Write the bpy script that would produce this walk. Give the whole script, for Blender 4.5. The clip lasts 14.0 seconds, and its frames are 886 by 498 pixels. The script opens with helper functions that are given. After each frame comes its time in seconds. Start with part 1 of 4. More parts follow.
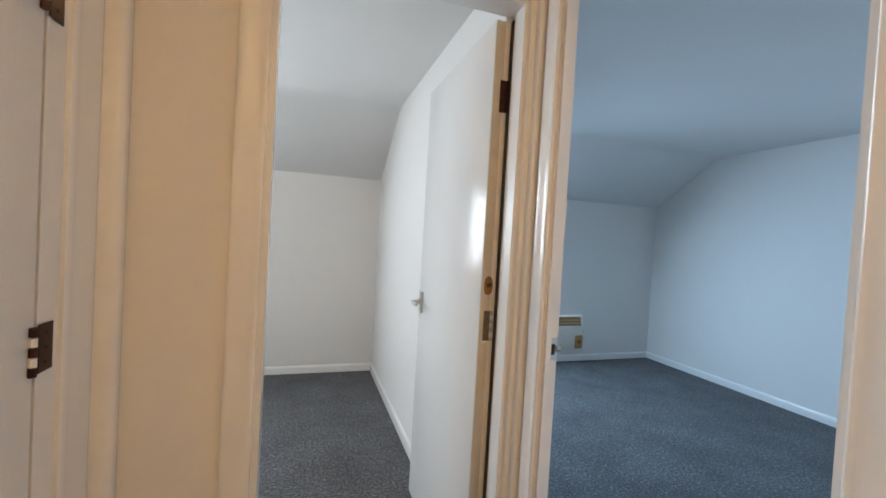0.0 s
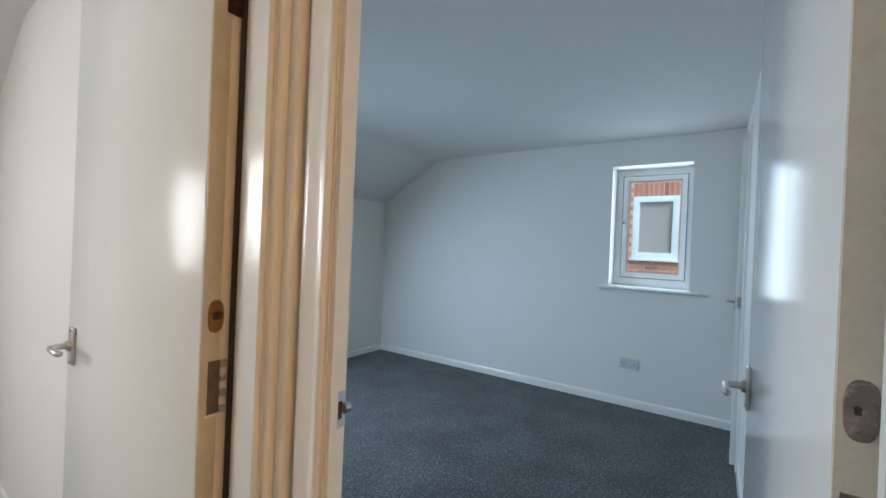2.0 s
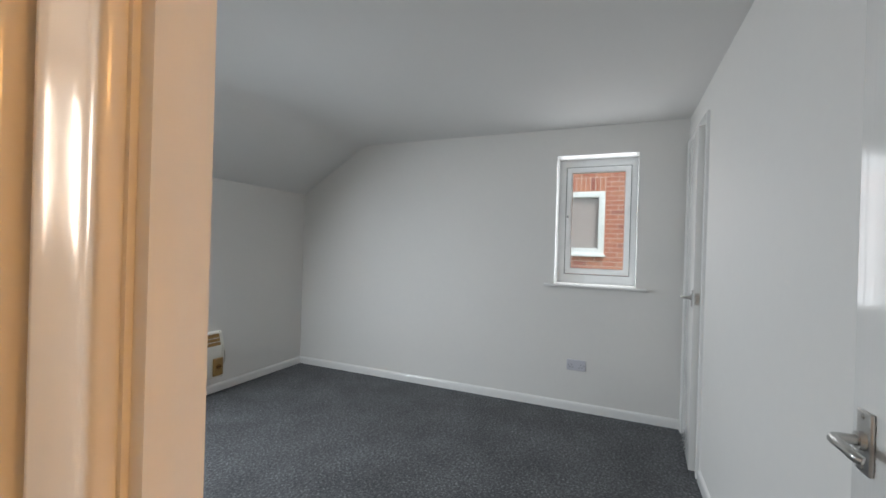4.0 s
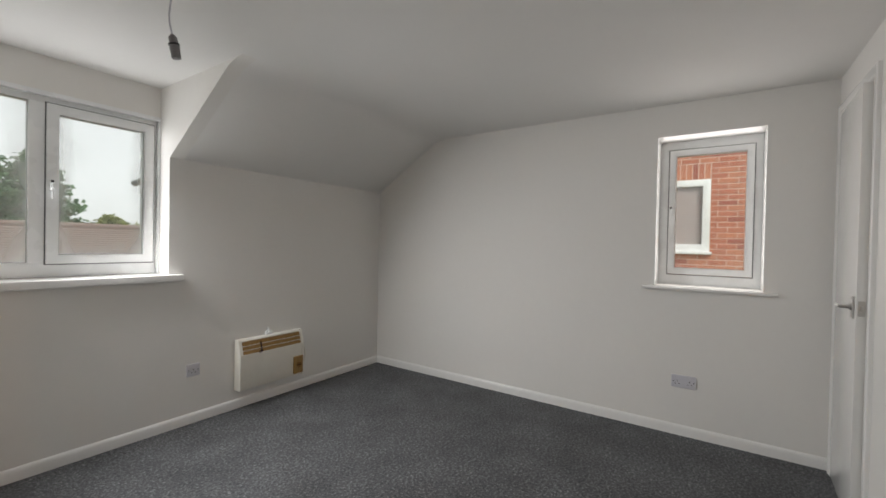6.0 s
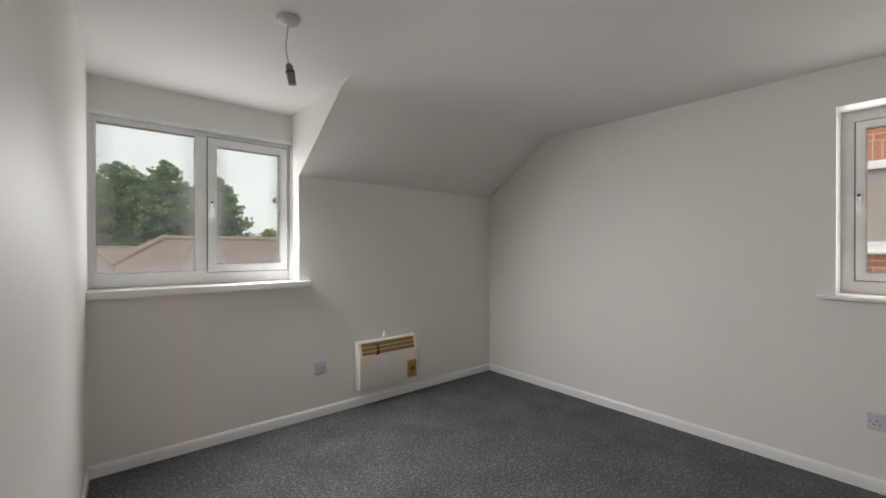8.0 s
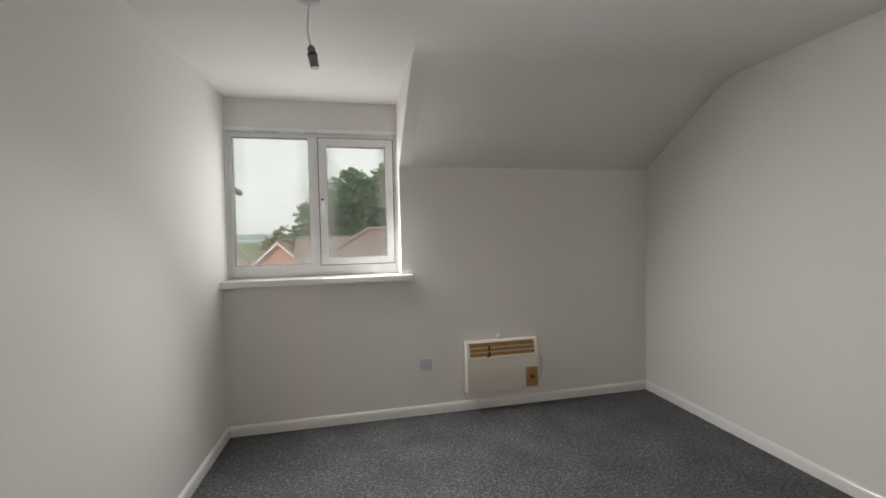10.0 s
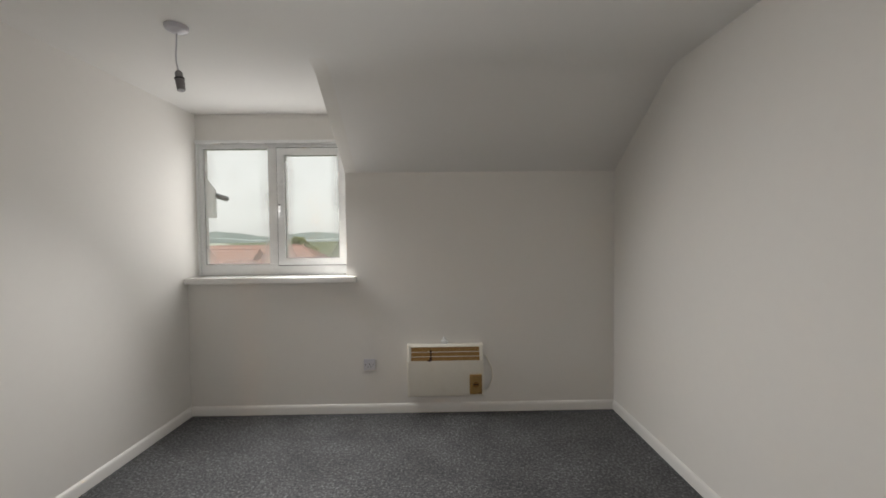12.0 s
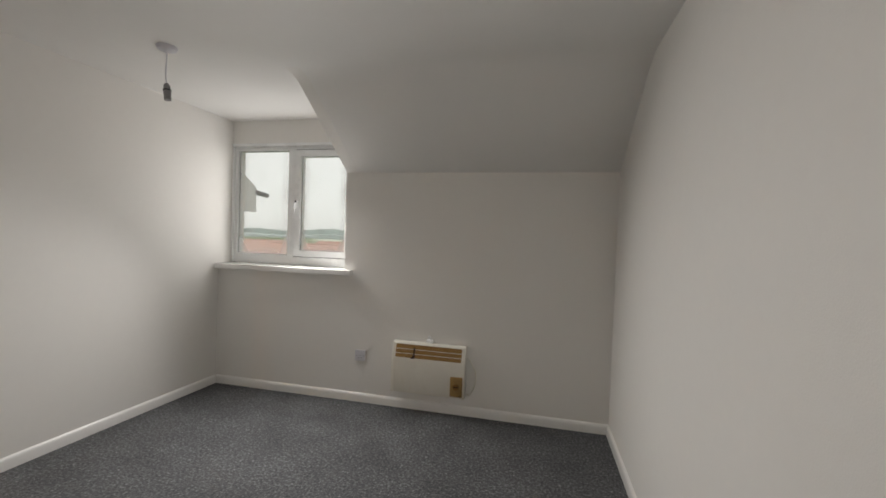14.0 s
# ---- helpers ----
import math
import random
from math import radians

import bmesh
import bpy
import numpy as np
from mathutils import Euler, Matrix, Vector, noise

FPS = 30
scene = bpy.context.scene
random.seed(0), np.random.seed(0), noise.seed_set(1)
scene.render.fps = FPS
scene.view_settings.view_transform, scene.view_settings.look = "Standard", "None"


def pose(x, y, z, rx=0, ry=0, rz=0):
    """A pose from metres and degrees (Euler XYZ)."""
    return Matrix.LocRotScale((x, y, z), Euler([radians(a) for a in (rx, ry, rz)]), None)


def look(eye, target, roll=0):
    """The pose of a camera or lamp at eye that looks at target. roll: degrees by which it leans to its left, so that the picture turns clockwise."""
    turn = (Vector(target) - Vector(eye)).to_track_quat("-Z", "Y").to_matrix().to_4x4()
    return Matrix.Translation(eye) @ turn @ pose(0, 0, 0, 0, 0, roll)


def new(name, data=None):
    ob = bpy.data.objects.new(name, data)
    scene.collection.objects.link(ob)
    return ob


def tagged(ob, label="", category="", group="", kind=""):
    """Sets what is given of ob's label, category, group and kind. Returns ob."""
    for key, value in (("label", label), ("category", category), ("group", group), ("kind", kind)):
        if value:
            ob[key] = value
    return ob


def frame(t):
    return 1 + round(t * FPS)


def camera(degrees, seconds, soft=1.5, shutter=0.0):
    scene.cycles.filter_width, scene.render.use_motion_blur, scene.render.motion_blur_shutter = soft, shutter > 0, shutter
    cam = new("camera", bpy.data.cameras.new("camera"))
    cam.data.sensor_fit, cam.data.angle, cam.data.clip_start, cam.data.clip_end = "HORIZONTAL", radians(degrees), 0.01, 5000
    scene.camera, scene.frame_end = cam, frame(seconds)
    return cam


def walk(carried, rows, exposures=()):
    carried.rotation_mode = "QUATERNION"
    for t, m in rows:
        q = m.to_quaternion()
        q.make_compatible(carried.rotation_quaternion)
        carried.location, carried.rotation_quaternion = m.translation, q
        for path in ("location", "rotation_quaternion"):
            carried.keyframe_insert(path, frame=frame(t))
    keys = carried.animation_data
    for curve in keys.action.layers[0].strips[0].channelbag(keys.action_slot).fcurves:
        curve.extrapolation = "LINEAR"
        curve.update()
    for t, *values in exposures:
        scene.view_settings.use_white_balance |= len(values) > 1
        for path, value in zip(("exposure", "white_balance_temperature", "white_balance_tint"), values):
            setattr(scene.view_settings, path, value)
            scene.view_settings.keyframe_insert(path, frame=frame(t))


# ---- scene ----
cam = camera(94.7, 14.0, soft=1.7)
PATH = [
    (0, (0.238, 0.128, 1.294), (0.87, 2.025, 1.248), 3.3),
    (0.5, (0.263, 0.266, 1.295), (1.189, 2.038, 1.253), 3.6),
    (1, (0.262, 0.411, 1.301), (1.513, 1.971, 1.269), 3.4),
    (1.5, (0.302, 0.506, 1.298), (1.808, 1.823, 1.275), 3.0),
    (2, (0.413, 0.581, 1.297), (2.072, 1.698, 1.291), 2.4),
    (2.5, (0.536, 0.631, 1.301), (2.289, 1.595, 1.301), 2.0),
    (4.8, (0.860, 0.985, 1.281), (2.703, 1.762, 1.275), 1.7),
    (5, (0.889, 0.988, 1.28), (2.709, 1.817, 1.272), 1.6),
    (5.5, (0.935, 1.01, 1.286), (2.686, 1.976, 1.268), 1.4),
    (6, (0.972, 1.011, 1.285), (2.633, 2.125, 1.262), 1.2),
    (6.5, (0.993, 1.029, 1.287), (2.559, 2.273, 1.263), 1.0),
    (7, (1.019, 1.035, 1.289), (2.484, 2.396, 1.272), 0.6),
    (7.5, (1.051, 1.03, 1.297), (2.424, 2.485, 1.286), 0.4),
    (8, (1.097, 1.024, 1.289), (2.375, 2.563, 1.284), 0.0),
    (8.5, (1.194, 1.052, 1.284), (2.328, 2.699, 1.258), 0.1),
    (9, (1.394, 1.096, 1.304), (2.289, 2.884, 1.254), -0.1),
    (11.5, (2.637, 1.005, 1.334), (2.694, 3.003, 1.267), -1.2),
    (12, (2.886, 0.951, 1.339), (2.919, 2.949, 1.277), -0.6),
    (12.5, (3.082, 1.017, 1.331), (3.128, 3.016, 1.287), 0.2),
    (13, (3.244, 1.087, 1.344), (3.249, 3.087, 1.317), 1.0),
    (13.5, (3.462, 1.093, 1.328), (3.279, 3.085, 1.292), 1.7),
    (14, (3.705, 1.024, 1.318), (3.257, 2.972, 1.271), 2.1),
]
EXPOSURES = [(0, 1.26, 4550, -3), (0.5, 1.25, 4550, -3), (1.0, 1.18, 4650, -4), (1.5, 1.1, 4800, -5), (2.0, 1.08, 4900, -4), (2.5, 1.12, 5000, -5),
             (4.8, 1.20, 6350, 9), (6.0, 1.03, 6550, 9), (9.0, 1.02, 6660, 9), (14.0, 1.02, 6850, 10)]
walk(cam, [(t, look(eye, target, roll)) for t, eye, target, roll in PATH], EXPOSURES)

# ---- world, sun and lamps ----
world = bpy.data.worlds.new("world")
scene.world = world
world.use_nodes = True
wn, wl = world.node_tree.nodes, world.node_tree.links
sky = wn.new("ShaderNodeTexSky")
sky.sky_type, sky.sun_disc = "NISHITA", False
sky.sun_elevation, sky.sun_rotation = radians(48), radians(215)
sky.air_density, sky.dust_density = 1.0, 1.5
pale = wn.new("ShaderNodeHueSaturation")
pale.inputs["Saturation"].default_value = 0.12
wl.new(sky.outputs["Color"], pale.inputs["Color"])
cloud = wn.new("ShaderNodeMix")
cloud.data_type = "RGBA"
cloud.inputs["Factor"].default_value = 0.78
cloud.inputs["B"].default_value = (3.3, 3.36, 3.36, 1)
wl.new(pale.outputs["Color"], cloud.inputs["A"])
wl.new(cloud.outputs["Result"], wn["Background"].inputs["Color"])
wn["Background"].inputs["Strength"].default_value = 0.132


def lamp(name, kind, m, energy, colour, **settings):
    data = bpy.data.lights.new(name, kind)
    data.energy, data.color = energy, colour
    for key, value in settings.items():
        if key == "size":
            data.size = value
        if key == "size_y":
            data.shape, data.size_y = "RECTANGLE", value
        if key == "angle":
            data.angle = value
        if key == "spread":
            data.spread = radians(value)
        if key == "radius":
            data.shadow_soft_size = value
    ob = new(name, data)
    ob.matrix_world = m
    return ob


# the sun behind cloud, high in the south-west
lamp("sun", "SUN", look((0, 0, 0), (0.45, 0.6, -0.8)), 1.5, (1.0, 0.96, 0.9), angle=radians(25))
# added area lamps that stand in for the sky's light at the window openings
# stands inside the room, tilted to even out its walls and floor
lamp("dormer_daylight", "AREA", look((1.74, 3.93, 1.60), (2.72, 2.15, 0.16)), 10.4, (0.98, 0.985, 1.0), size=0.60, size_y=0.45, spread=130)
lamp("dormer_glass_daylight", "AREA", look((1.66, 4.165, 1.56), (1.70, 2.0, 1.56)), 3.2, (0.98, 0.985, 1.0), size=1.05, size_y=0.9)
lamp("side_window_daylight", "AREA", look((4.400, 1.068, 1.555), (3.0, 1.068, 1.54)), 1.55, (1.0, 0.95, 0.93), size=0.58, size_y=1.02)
# added fill, tinted warmer than skylight to warm the small bedroom
lamp("second_dormer_warm_fill", "AREA", look((-1.25, 4.13, 1.58), (-0.85, 1.7, 1.1)), 22, (1.0, 0.79, 0.63), size=0.6, size_y=0.9, spread=150)
# the warm bulb over the landing
lamp("landing_bulb", "POINT", pose(0.58, -1.2, 2.08), 12.3, (1.0, 0.46, 0.125), radius=0.04)

# ---- materials ----


def material(name, colour, rough=0.5, metal=0.0, spread=0.06, scale=6.0, bump=0.0, bump_scale=200.0, stain=0.0, stain_colour=None, coat=0.0, spec=0.5):
    """A surface with variation at two scales, fine relief and, if asked for, stains."""
    m = bpy.data.materials.new(name)
    m.use_nodes = True
    n, k = m.node_tree.nodes, m.node_tree.links
    b = n["Principled BSDF"]
    b.inputs["Metallic"].default_value, b.inputs["Specular IOR Level"].default_value = metal, spec
    b.inputs["Coat Weight"].default_value = coat
    place = n.new("ShaderNodeTexCoord")
    wide, fine = n.new("ShaderNodeTexNoise"), n.new("ShaderNodeTexNoise")
    for tex, sc, det in ((wide, scale, 4.0), (fine, scale * 14, 3.0)):
        tex.inputs["Scale"].default_value, tex.inputs["Detail"].default_value = sc, det
        k.new(place.outputs["Object"], tex.inputs["Vector"])
    both = n.new("ShaderNodeMath")
    both.operation = "MULTIPLY_ADD"
    k.new(wide.outputs["Fac"], both.inputs[0])
    both.inputs[1].default_value = 0.65
    part_fine = n.new("ShaderNodeMath")
    part_fine.operation = "MULTIPLY"
    part_fine.inputs[1].default_value = 0.35
    k.new(fine.outputs["Fac"], part_fine.inputs[0])
    k.new(part_fine.outputs[0], both.inputs[2])
    ramp = n.new("ShaderNodeValToRGB")
    ramp.color_ramp.elements[0].position, ramp.color_ramp.elements[1].position = 0.3, 0.7
    ramp.color_ramp.elements[0].color = (*[c * (1 - spread) for c in colour], 1)
    ramp.color_ramp.elements[1].color = (*[min(1, c * (1 + spread)) for c in colour], 1)
    k.new(both.outputs[0], ramp.inputs["Fac"])
    last = ramp.outputs["Color"]
    if stain:
        patch = n.new("ShaderNodeTexNoise")
        patch.inputs["Scale"].default_value, patch.inputs["Detail"].default_value = scale * 2.3, 6.0
        k.new(place.outputs["Object"], patch.inputs["Vector"])
        edge = n.new("ShaderNodeMapRange")
        edge.inputs["From Min"].default_value, edge.inputs["From Max"].default_value = 0.56, 0.72
        edge.inputs["To Max"].default_value = stain
        k.new(patch.outputs["Fac"], edge.inputs["Value"])
        mix = n.new("ShaderNodeMix")
        mix.data_type = "RGBA"
        k.new(edge.outputs["Result"], mix.inputs["Factor"])
        k.new(last, mix.inputs["A"])
        mix.inputs["B"].default_value = (*(stain_colour or [c * 0.6 for c in colour]), 1)
        last = mix.outputs["Result"]
    k.new(last, b.inputs["Base Color"])
    gloss = n.new("ShaderNodeMapRange")
    gloss.inputs["To Min"].default_value, gloss.inputs["To Max"].default_value = max(0.02, rough - 0.07), min(1, rough + 0.07)
    k.new(wide.outputs["Fac"], gloss.inputs["Value"])
    k.new(gloss.outputs["Result"], b.inputs["Roughness"])
    if bump:
        grain = n.new("ShaderNodeTexNoise")
        grain.inputs["Scale"].default_value, grain.inputs["Detail"].default_value = bump_scale, 3.0
        k.new(place.outputs["Object"], grain.inputs["Vector"])
        relief = n.new("ShaderNodeBump")
        relief.inputs["Strength"].default_value, relief.inputs["Distance"].default_value = bump, 0.004
        k.new(grain.outputs["Fac"], relief.inputs["Height"])
        k.new(relief.outputs["Normal"], b.inputs["Normal"])
    return m


def carpet_material():
    m = bpy.data.materials.new("grey_fleck_carpet")
    m.use_nodes = True
    n, k = m.node_tree.nodes, m.node_tree.links
    b = n["Principled BSDF"]
    b.inputs["Roughness"].default_value, b.inputs["Specular IOR Level"].default_value = 0.95, 0.15
    b.inputs["Sheen Weight"].default_value = 0.12
    place = n.new("ShaderNodeTexCoord")
    tuft, fleck, worn = n.new("ShaderNodeTexVoronoi"), n.new("ShaderNodeTexNoise"), n.new("ShaderNodeTexNoise")
    tuft.inputs["Scale"].default_value = 105
    fleck.inputs["Scale"].default_value, fleck.inputs["Detail"].default_value, fleck.inputs["Roughness"].default_value = 72, 3, 0.7
    worn.inputs["Scale"].default_value, worn.inputs["Detail"].default_value = 3.2, 5
    for tex in (tuft, fleck, worn):
        k.new(place.outputs["Object"], tex.inputs["Vector"])
    grey = n.new("ShaderNodeValToRGB")
    el = grey.color_ramp.elements
    el[0].position, el[0].color = 0.36, (0.050, 0.051, 0.053, 1)
    el[1].position, el[1].color = 0.68, (0.205, 0.208, 0.215, 1)
    mid = el.new(0.52)
    mid.color = (0.090, 0.092, 0.096, 1)
    k.new(fleck.outputs["Fac"], grey.inputs["Fac"])
    cells = n.new("ShaderNodeValToRGB")
    cells.color_ramp.elements[0].color, cells.color_ramp.elements[1].color = (0.80, 0.80, 0.81, 1), (1.42, 1.41, 1.40, 1)
    usual = cells.color_ramp.elements.new(0.72)
    usual.color = (1.0, 1.0, 1.01, 1)
    sep = n.new("ShaderNodeSeparateColor")
    k.new(tuft.outputs["Color"], sep.inputs["Color"])
    k.new(sep.outputs["Red"], cells.inputs["Fac"])
    mul = n.new("ShaderNodeMix")
    mul.data_type, mul.blend_type = "RGBA", "MULTIPLY"
    mul.inputs["Factor"].default_value = 1.0
    k.new(grey.outputs["Color"], mul.inputs["A"])
    k.new(cells.outputs["Color"], mul.inputs["B"])
    tone = n.new("ShaderNodeMapRange")
    tone.inputs["From Min"].default_value, tone.inputs["From Max"].default_value = 0.35, 0.65
    tone.inputs["To Min"].default_value, tone.inputs["To Max"].default_value = 0.82, 1.15
    k.new(worn.outputs["Fac"], tone.inputs["Value"])
    mul2 = n.new("ShaderNodeMix")
    mul2.data_type, mul2.blend_type = "RGBA", "MULTIPLY"
    mul2.inputs["Factor"].default_value = 1.0
    k.new(mul.outputs["Result"], mul2.inputs["A"])
    k.new(tone.outputs["Result"], mul2.inputs["B"])
    k.new(mul2.outputs["Result"], b.inputs["Base Color"])
    relief = n.new("ShaderNodeBump")
    relief.inputs["Strength"].default_value, relief.inputs["Distance"].default_value = 0.4, 0.005
    k.new(tuft.outputs["Distance"], relief.inputs["Height"])
    k.new(relief.outputs["Normal"], b.inputs["Normal"])
    return m


def glass_material(name, tint=(0.97, 0.985, 0.98), haze=0.0):
    m = bpy.data.materials.new(name)
    m.use_nodes = True
    n, k = m.node_tree.nodes, m.node_tree.links
    n.remove(n["Principled BSDF"])
    clear, shine, film = n.new("ShaderNodeBsdfTransparent"), n.new("ShaderNodeBsdfGlossy"), n.new("ShaderNodeBsdfTranslucent")
    clear.inputs["Color"].default_value = (*tint, 1)
    shine.inputs["Roughness"].default_value = 0.02
    film.inputs["Color"].default_value = (0.97, 0.98, 0.98, 1)
    edge, mix = n.new("ShaderNodeFresnel"), n.new("ShaderNodeMixShader")
    edge.inputs["IOR"].default_value = 1.45
    k.new(edge.outputs["Fac"], mix.inputs["Fac"])
    k.new(clear.outputs["BSDF"], mix.inputs[1])
    k.new(shine.outputs["BSDF"], mix.inputs[2])
    last = mix.outputs["Shader"]
    if haze:
        place, smear = n.new("ShaderNodeTexCoord"), n.new("ShaderNodeTexNoise")
        stretch = n.new("ShaderNodeMapping")
        stretch.inputs["Scale"].default_value = (3, 3, 2.4)
        k.new(place.outputs["Object"], stretch.inputs["Vector"])
        k.new(stretch.outputs["Vector"], smear.inputs["Vector"])
        smear.inputs["Scale"].default_value, smear.inputs["Detail"].default_value = 1.4, 5
        rng = n.new("ShaderNodeMapRange")
        rng.inputs["From Min"].default_value, rng.inputs["From Max"].default_value, rng.inputs["To Max"].default_value = 0.5, 0.75, haze
        # an even share of film everywhere stands in for haze over the view
        rng.inputs["To Min"].default_value = haze * 0.4
        k.new(smear.outputs["Fac"], rng.inputs["Value"])
        # mist that has crept in between the panes along their sides
        axes, mid, mist = n.new("ShaderNodeSeparateXYZ"), n.new("ShaderNodeMath"), n.new("ShaderNodeMapRange")
        k.new(place.outputs["Generated"], axes.inputs["Vector"])
        mid.operation = "MULTIPLY_ADD"
        mid.inputs[1].default_value, mid.inputs[2].default_value = 2.0, -1.0
        k.new(axes.outputs["X"], mid.inputs[0])
        side, uneven, total = n.new("ShaderNodeMath"), n.new("ShaderNodeMath"), n.new("ShaderNodeMath")
        side.operation, uneven.operation, total.operation = "ABSOLUTE", "MULTIPLY", "ADD"
        k.new(mid.outputs["Value"], side.inputs[0])
        k.new(side.outputs["Value"], mist.inputs["Value"])
        mist.inputs["From Min"].default_value, mist.inputs["From Max"].default_value, mist.inputs["To Max"].default_value = 0.62, 1.0, haze * 3
        k.new(mist.outputs["Result"], uneven.inputs[0])
        k.new(smear.outputs["Fac"], uneven.inputs[1])
        k.new(uneven.outputs["Value"], total.inputs[0])
        k.new(rng.outputs["Result"], total.inputs[1])
        veiled = n.new("ShaderNodeMixShader")
        foot, more = n.new("ShaderNodeMapRange"), n.new("ShaderNodeMath")
        foot.inputs["From Min"].default_value, foot.inputs["From Max"].default_value = 0.24, 0.0
        foot.inputs["To Max"].default_value = haze * 1.6
        k.new(axes.outputs["Z"], foot.inputs["Value"])
        more.operation = "ADD"
        k.new(total.outputs["Value"], more.inputs[0])
        k.new(foot.outputs["Result"], more.inputs[1])
        k.new(more.outputs["Value"], veiled.inputs["Fac"])
        k.new(last, veiled.inputs[1])
        k.new(film.outputs["BSDF"], veiled.inputs[2])
        last = veiled.outputs["Shader"]
    k.new(last, n["Material Output"].inputs["Surface"])
    return m


WALL = material("white_wall_paint", (0.81, 0.792, 0.76), 0.62, spread=0.015, scale=1.7, bump=0.12, bump_scale=260, spec=0.35)
CEIL = material("white_ceiling_paint", (0.82, 0.81, 0.79), 0.8, spread=0.012, scale=2.1, bump=0.12, bump_scale=220, spec=0.25)
GLOSS = material("white_gloss_paint", (0.86, 0.85, 0.83), 0.18, spread=0.02, scale=5, bump=0.05, bump_scale=60)
DOORP = material("white_door_gloss", (0.82, 0.81, 0.785), 0.08, spread=0.015, scale=1.2, bump=0.006, bump_scale=14)
DOORS = material("white_door_satinwood", (0.82, 0.81, 0.785), 0.17, spread=0.015, scale=3, bump=0.012, bump_scale=24, spec=0.065)
RAWEDGE = material("worn_door_edge_paint", (0.60, 0.565, 0.48), 0.45, spread=0.10, scale=9, bump=0.1, bump_scale=90, stain=0.3, stain_colour=(0.40, 0.33, 0.24))
UPVC = material("white_upvc", (0.86, 0.87, 0.87), 0.28, spread=0.012, scale=4)
# rubber gaskets, and the dark strips that stand for shadow gaps
GASKET_GAP = material("grey_rubber_gasket_and_gap_shade", (0.10, 0.105, 0.11), 0.6)
STEEL = material("brushed_satin_steel", (0.56, 0.55, 0.53), 0.30, metal=1.0, spread=0.08, scale=30)
BRASS = material("tarnished_brass", (0.30, 0.17, 0.07), 0.42, metal=0.9, spread=0.3, scale=60, stain=0.7, stain_colour=(0.05, 0.03, 0.02))
OLDSTEEL = material("scuffed_old_lock_steel", (0.26, 0.225, 0.195), 0.42, metal=0.85, spread=0.45, scale=38, stain=0.75, stain_colour=(0.62, 0.60, 0.56))
# bare hinge recesses; also colours the shade in the landing door's gap
RECESS = material("bare_recess_and_gap_shade", (0.125, 0.105, 0.08), 0.7, spread=0.4, scale=60, stain=0.3, stain_colour=(0.3, 0.27, 0.22))
RUST = material("rusty_brown_hinge_steel", (0.045, 0.015, 0.010), 0.45, metal=0.5, spread=0.35, scale=50, stain=0.6, stain_colour=(0.02, 0.012, 0.01))
# dark holes; also the shade in the small bedroom's door gap
DARKHOLE = material("dark_hole_and_gap_shade", (0.05, 0.035, 0.022), 0.8, spread=0.4, scale=80)
# white plastic taken to grey, so the colour holds its backlit shade
PENDANT = material("backlit_shade_pendant_plastic", (0.23, 0.22, 0.225), 0.4, spread=0.04, scale=30)
PLASTIC = material("white_socket_plastic", (0.62, 0.615, 0.66), 0.35, spread=0.02, scale=20)
DARK = material("black_plastic", (0.015, 0.015, 0.016), 0.4)
HEATER = material("aged_cream_heater_steel", (0.82, 0.79, 0.71), 0.32, spread=0.03, scale=8, stain=0.12, stain_colour=(0.60, 0.52, 0.36))
# gold brown, taken darker so that it holds the slats' shade
GOLD = material("gold_brown_grille_metal", (0.25, 0.125, 0.028), 0.42, metal=0.25, spread=0.2, scale=30)
BAR = material("worn_gold_bar_metal", (0.40, 0.25, 0.085), 0.38, metal=0.3, spread=0.2, scale=25)
DIALBOX = material("gold_thermostat_plastic", (0.36, 0.22, 0.075), 0.4, spread=0.15, scale=20, stain=0.4, stain_colour=(0.16, 0.085, 0.03))
SCORCH = material("scorched_brown_mark", (0.035, 0.014, 0.008), 0.7, spread=0.4, scale=90)


def brushed(m, scale, depth):
    """Fine upright brush strokes in gloss paint, which smear reflections sideways."""
    n, k = m.node_tree.nodes, m.node_tree.links
    place, stretch, strokes, relief = n.new("ShaderNodeTexCoord"), n.new("ShaderNodeMapping"), n.new("ShaderNodeTexNoise"), n.new("ShaderNodeBump")
    stretch.inputs["Scale"].default_value = (scale, scale, 1.5)
    strokes.inputs["Scale"].default_value, strokes.inputs["Detail"].default_value = 1.0, 1.0
    relief.inputs["Strength"].default_value, relief.inputs["Distance"].default_value = 1.0, depth
    k.new(place.outputs["Object"], stretch.inputs["Vector"])
    k.new(stretch.outputs["Vector"], strokes.inputs["Vector"])
    k.new(strokes.outputs["Fac"], relief.inputs["Height"])
    k.new(relief.outputs["Normal"], n["Principled BSDF"].inputs["Normal"])


brushed(DOORP, 620, 0.00018)
CARPET = carpet_material()
GLASS = glass_material("window_glass", haze=0.13)
# its thin film is there to pale the brick beyond
CLEAR = glass_material("clear_window_glass", haze=0.03)

# ---- mesh helpers ----


def box(bm, x0, x1, y0, y1, z0, z1):
    v = [bm.verts.new((x, y, z)) for x in (x0, x1) for y in (y0, y1) for z in (z0, z1)]
    for f in ((0, 1, 3, 2), (4, 6, 7, 5), (0, 4, 5, 1), (2, 3, 7, 6), (0, 2, 6, 4), (1, 5, 7, 3)):
        bm.faces.new([v[i] for i in f])


def boxes(*sizes):
    bm = bmesh.new()
    for s in sizes:
        box(bm, *s)
    return bm


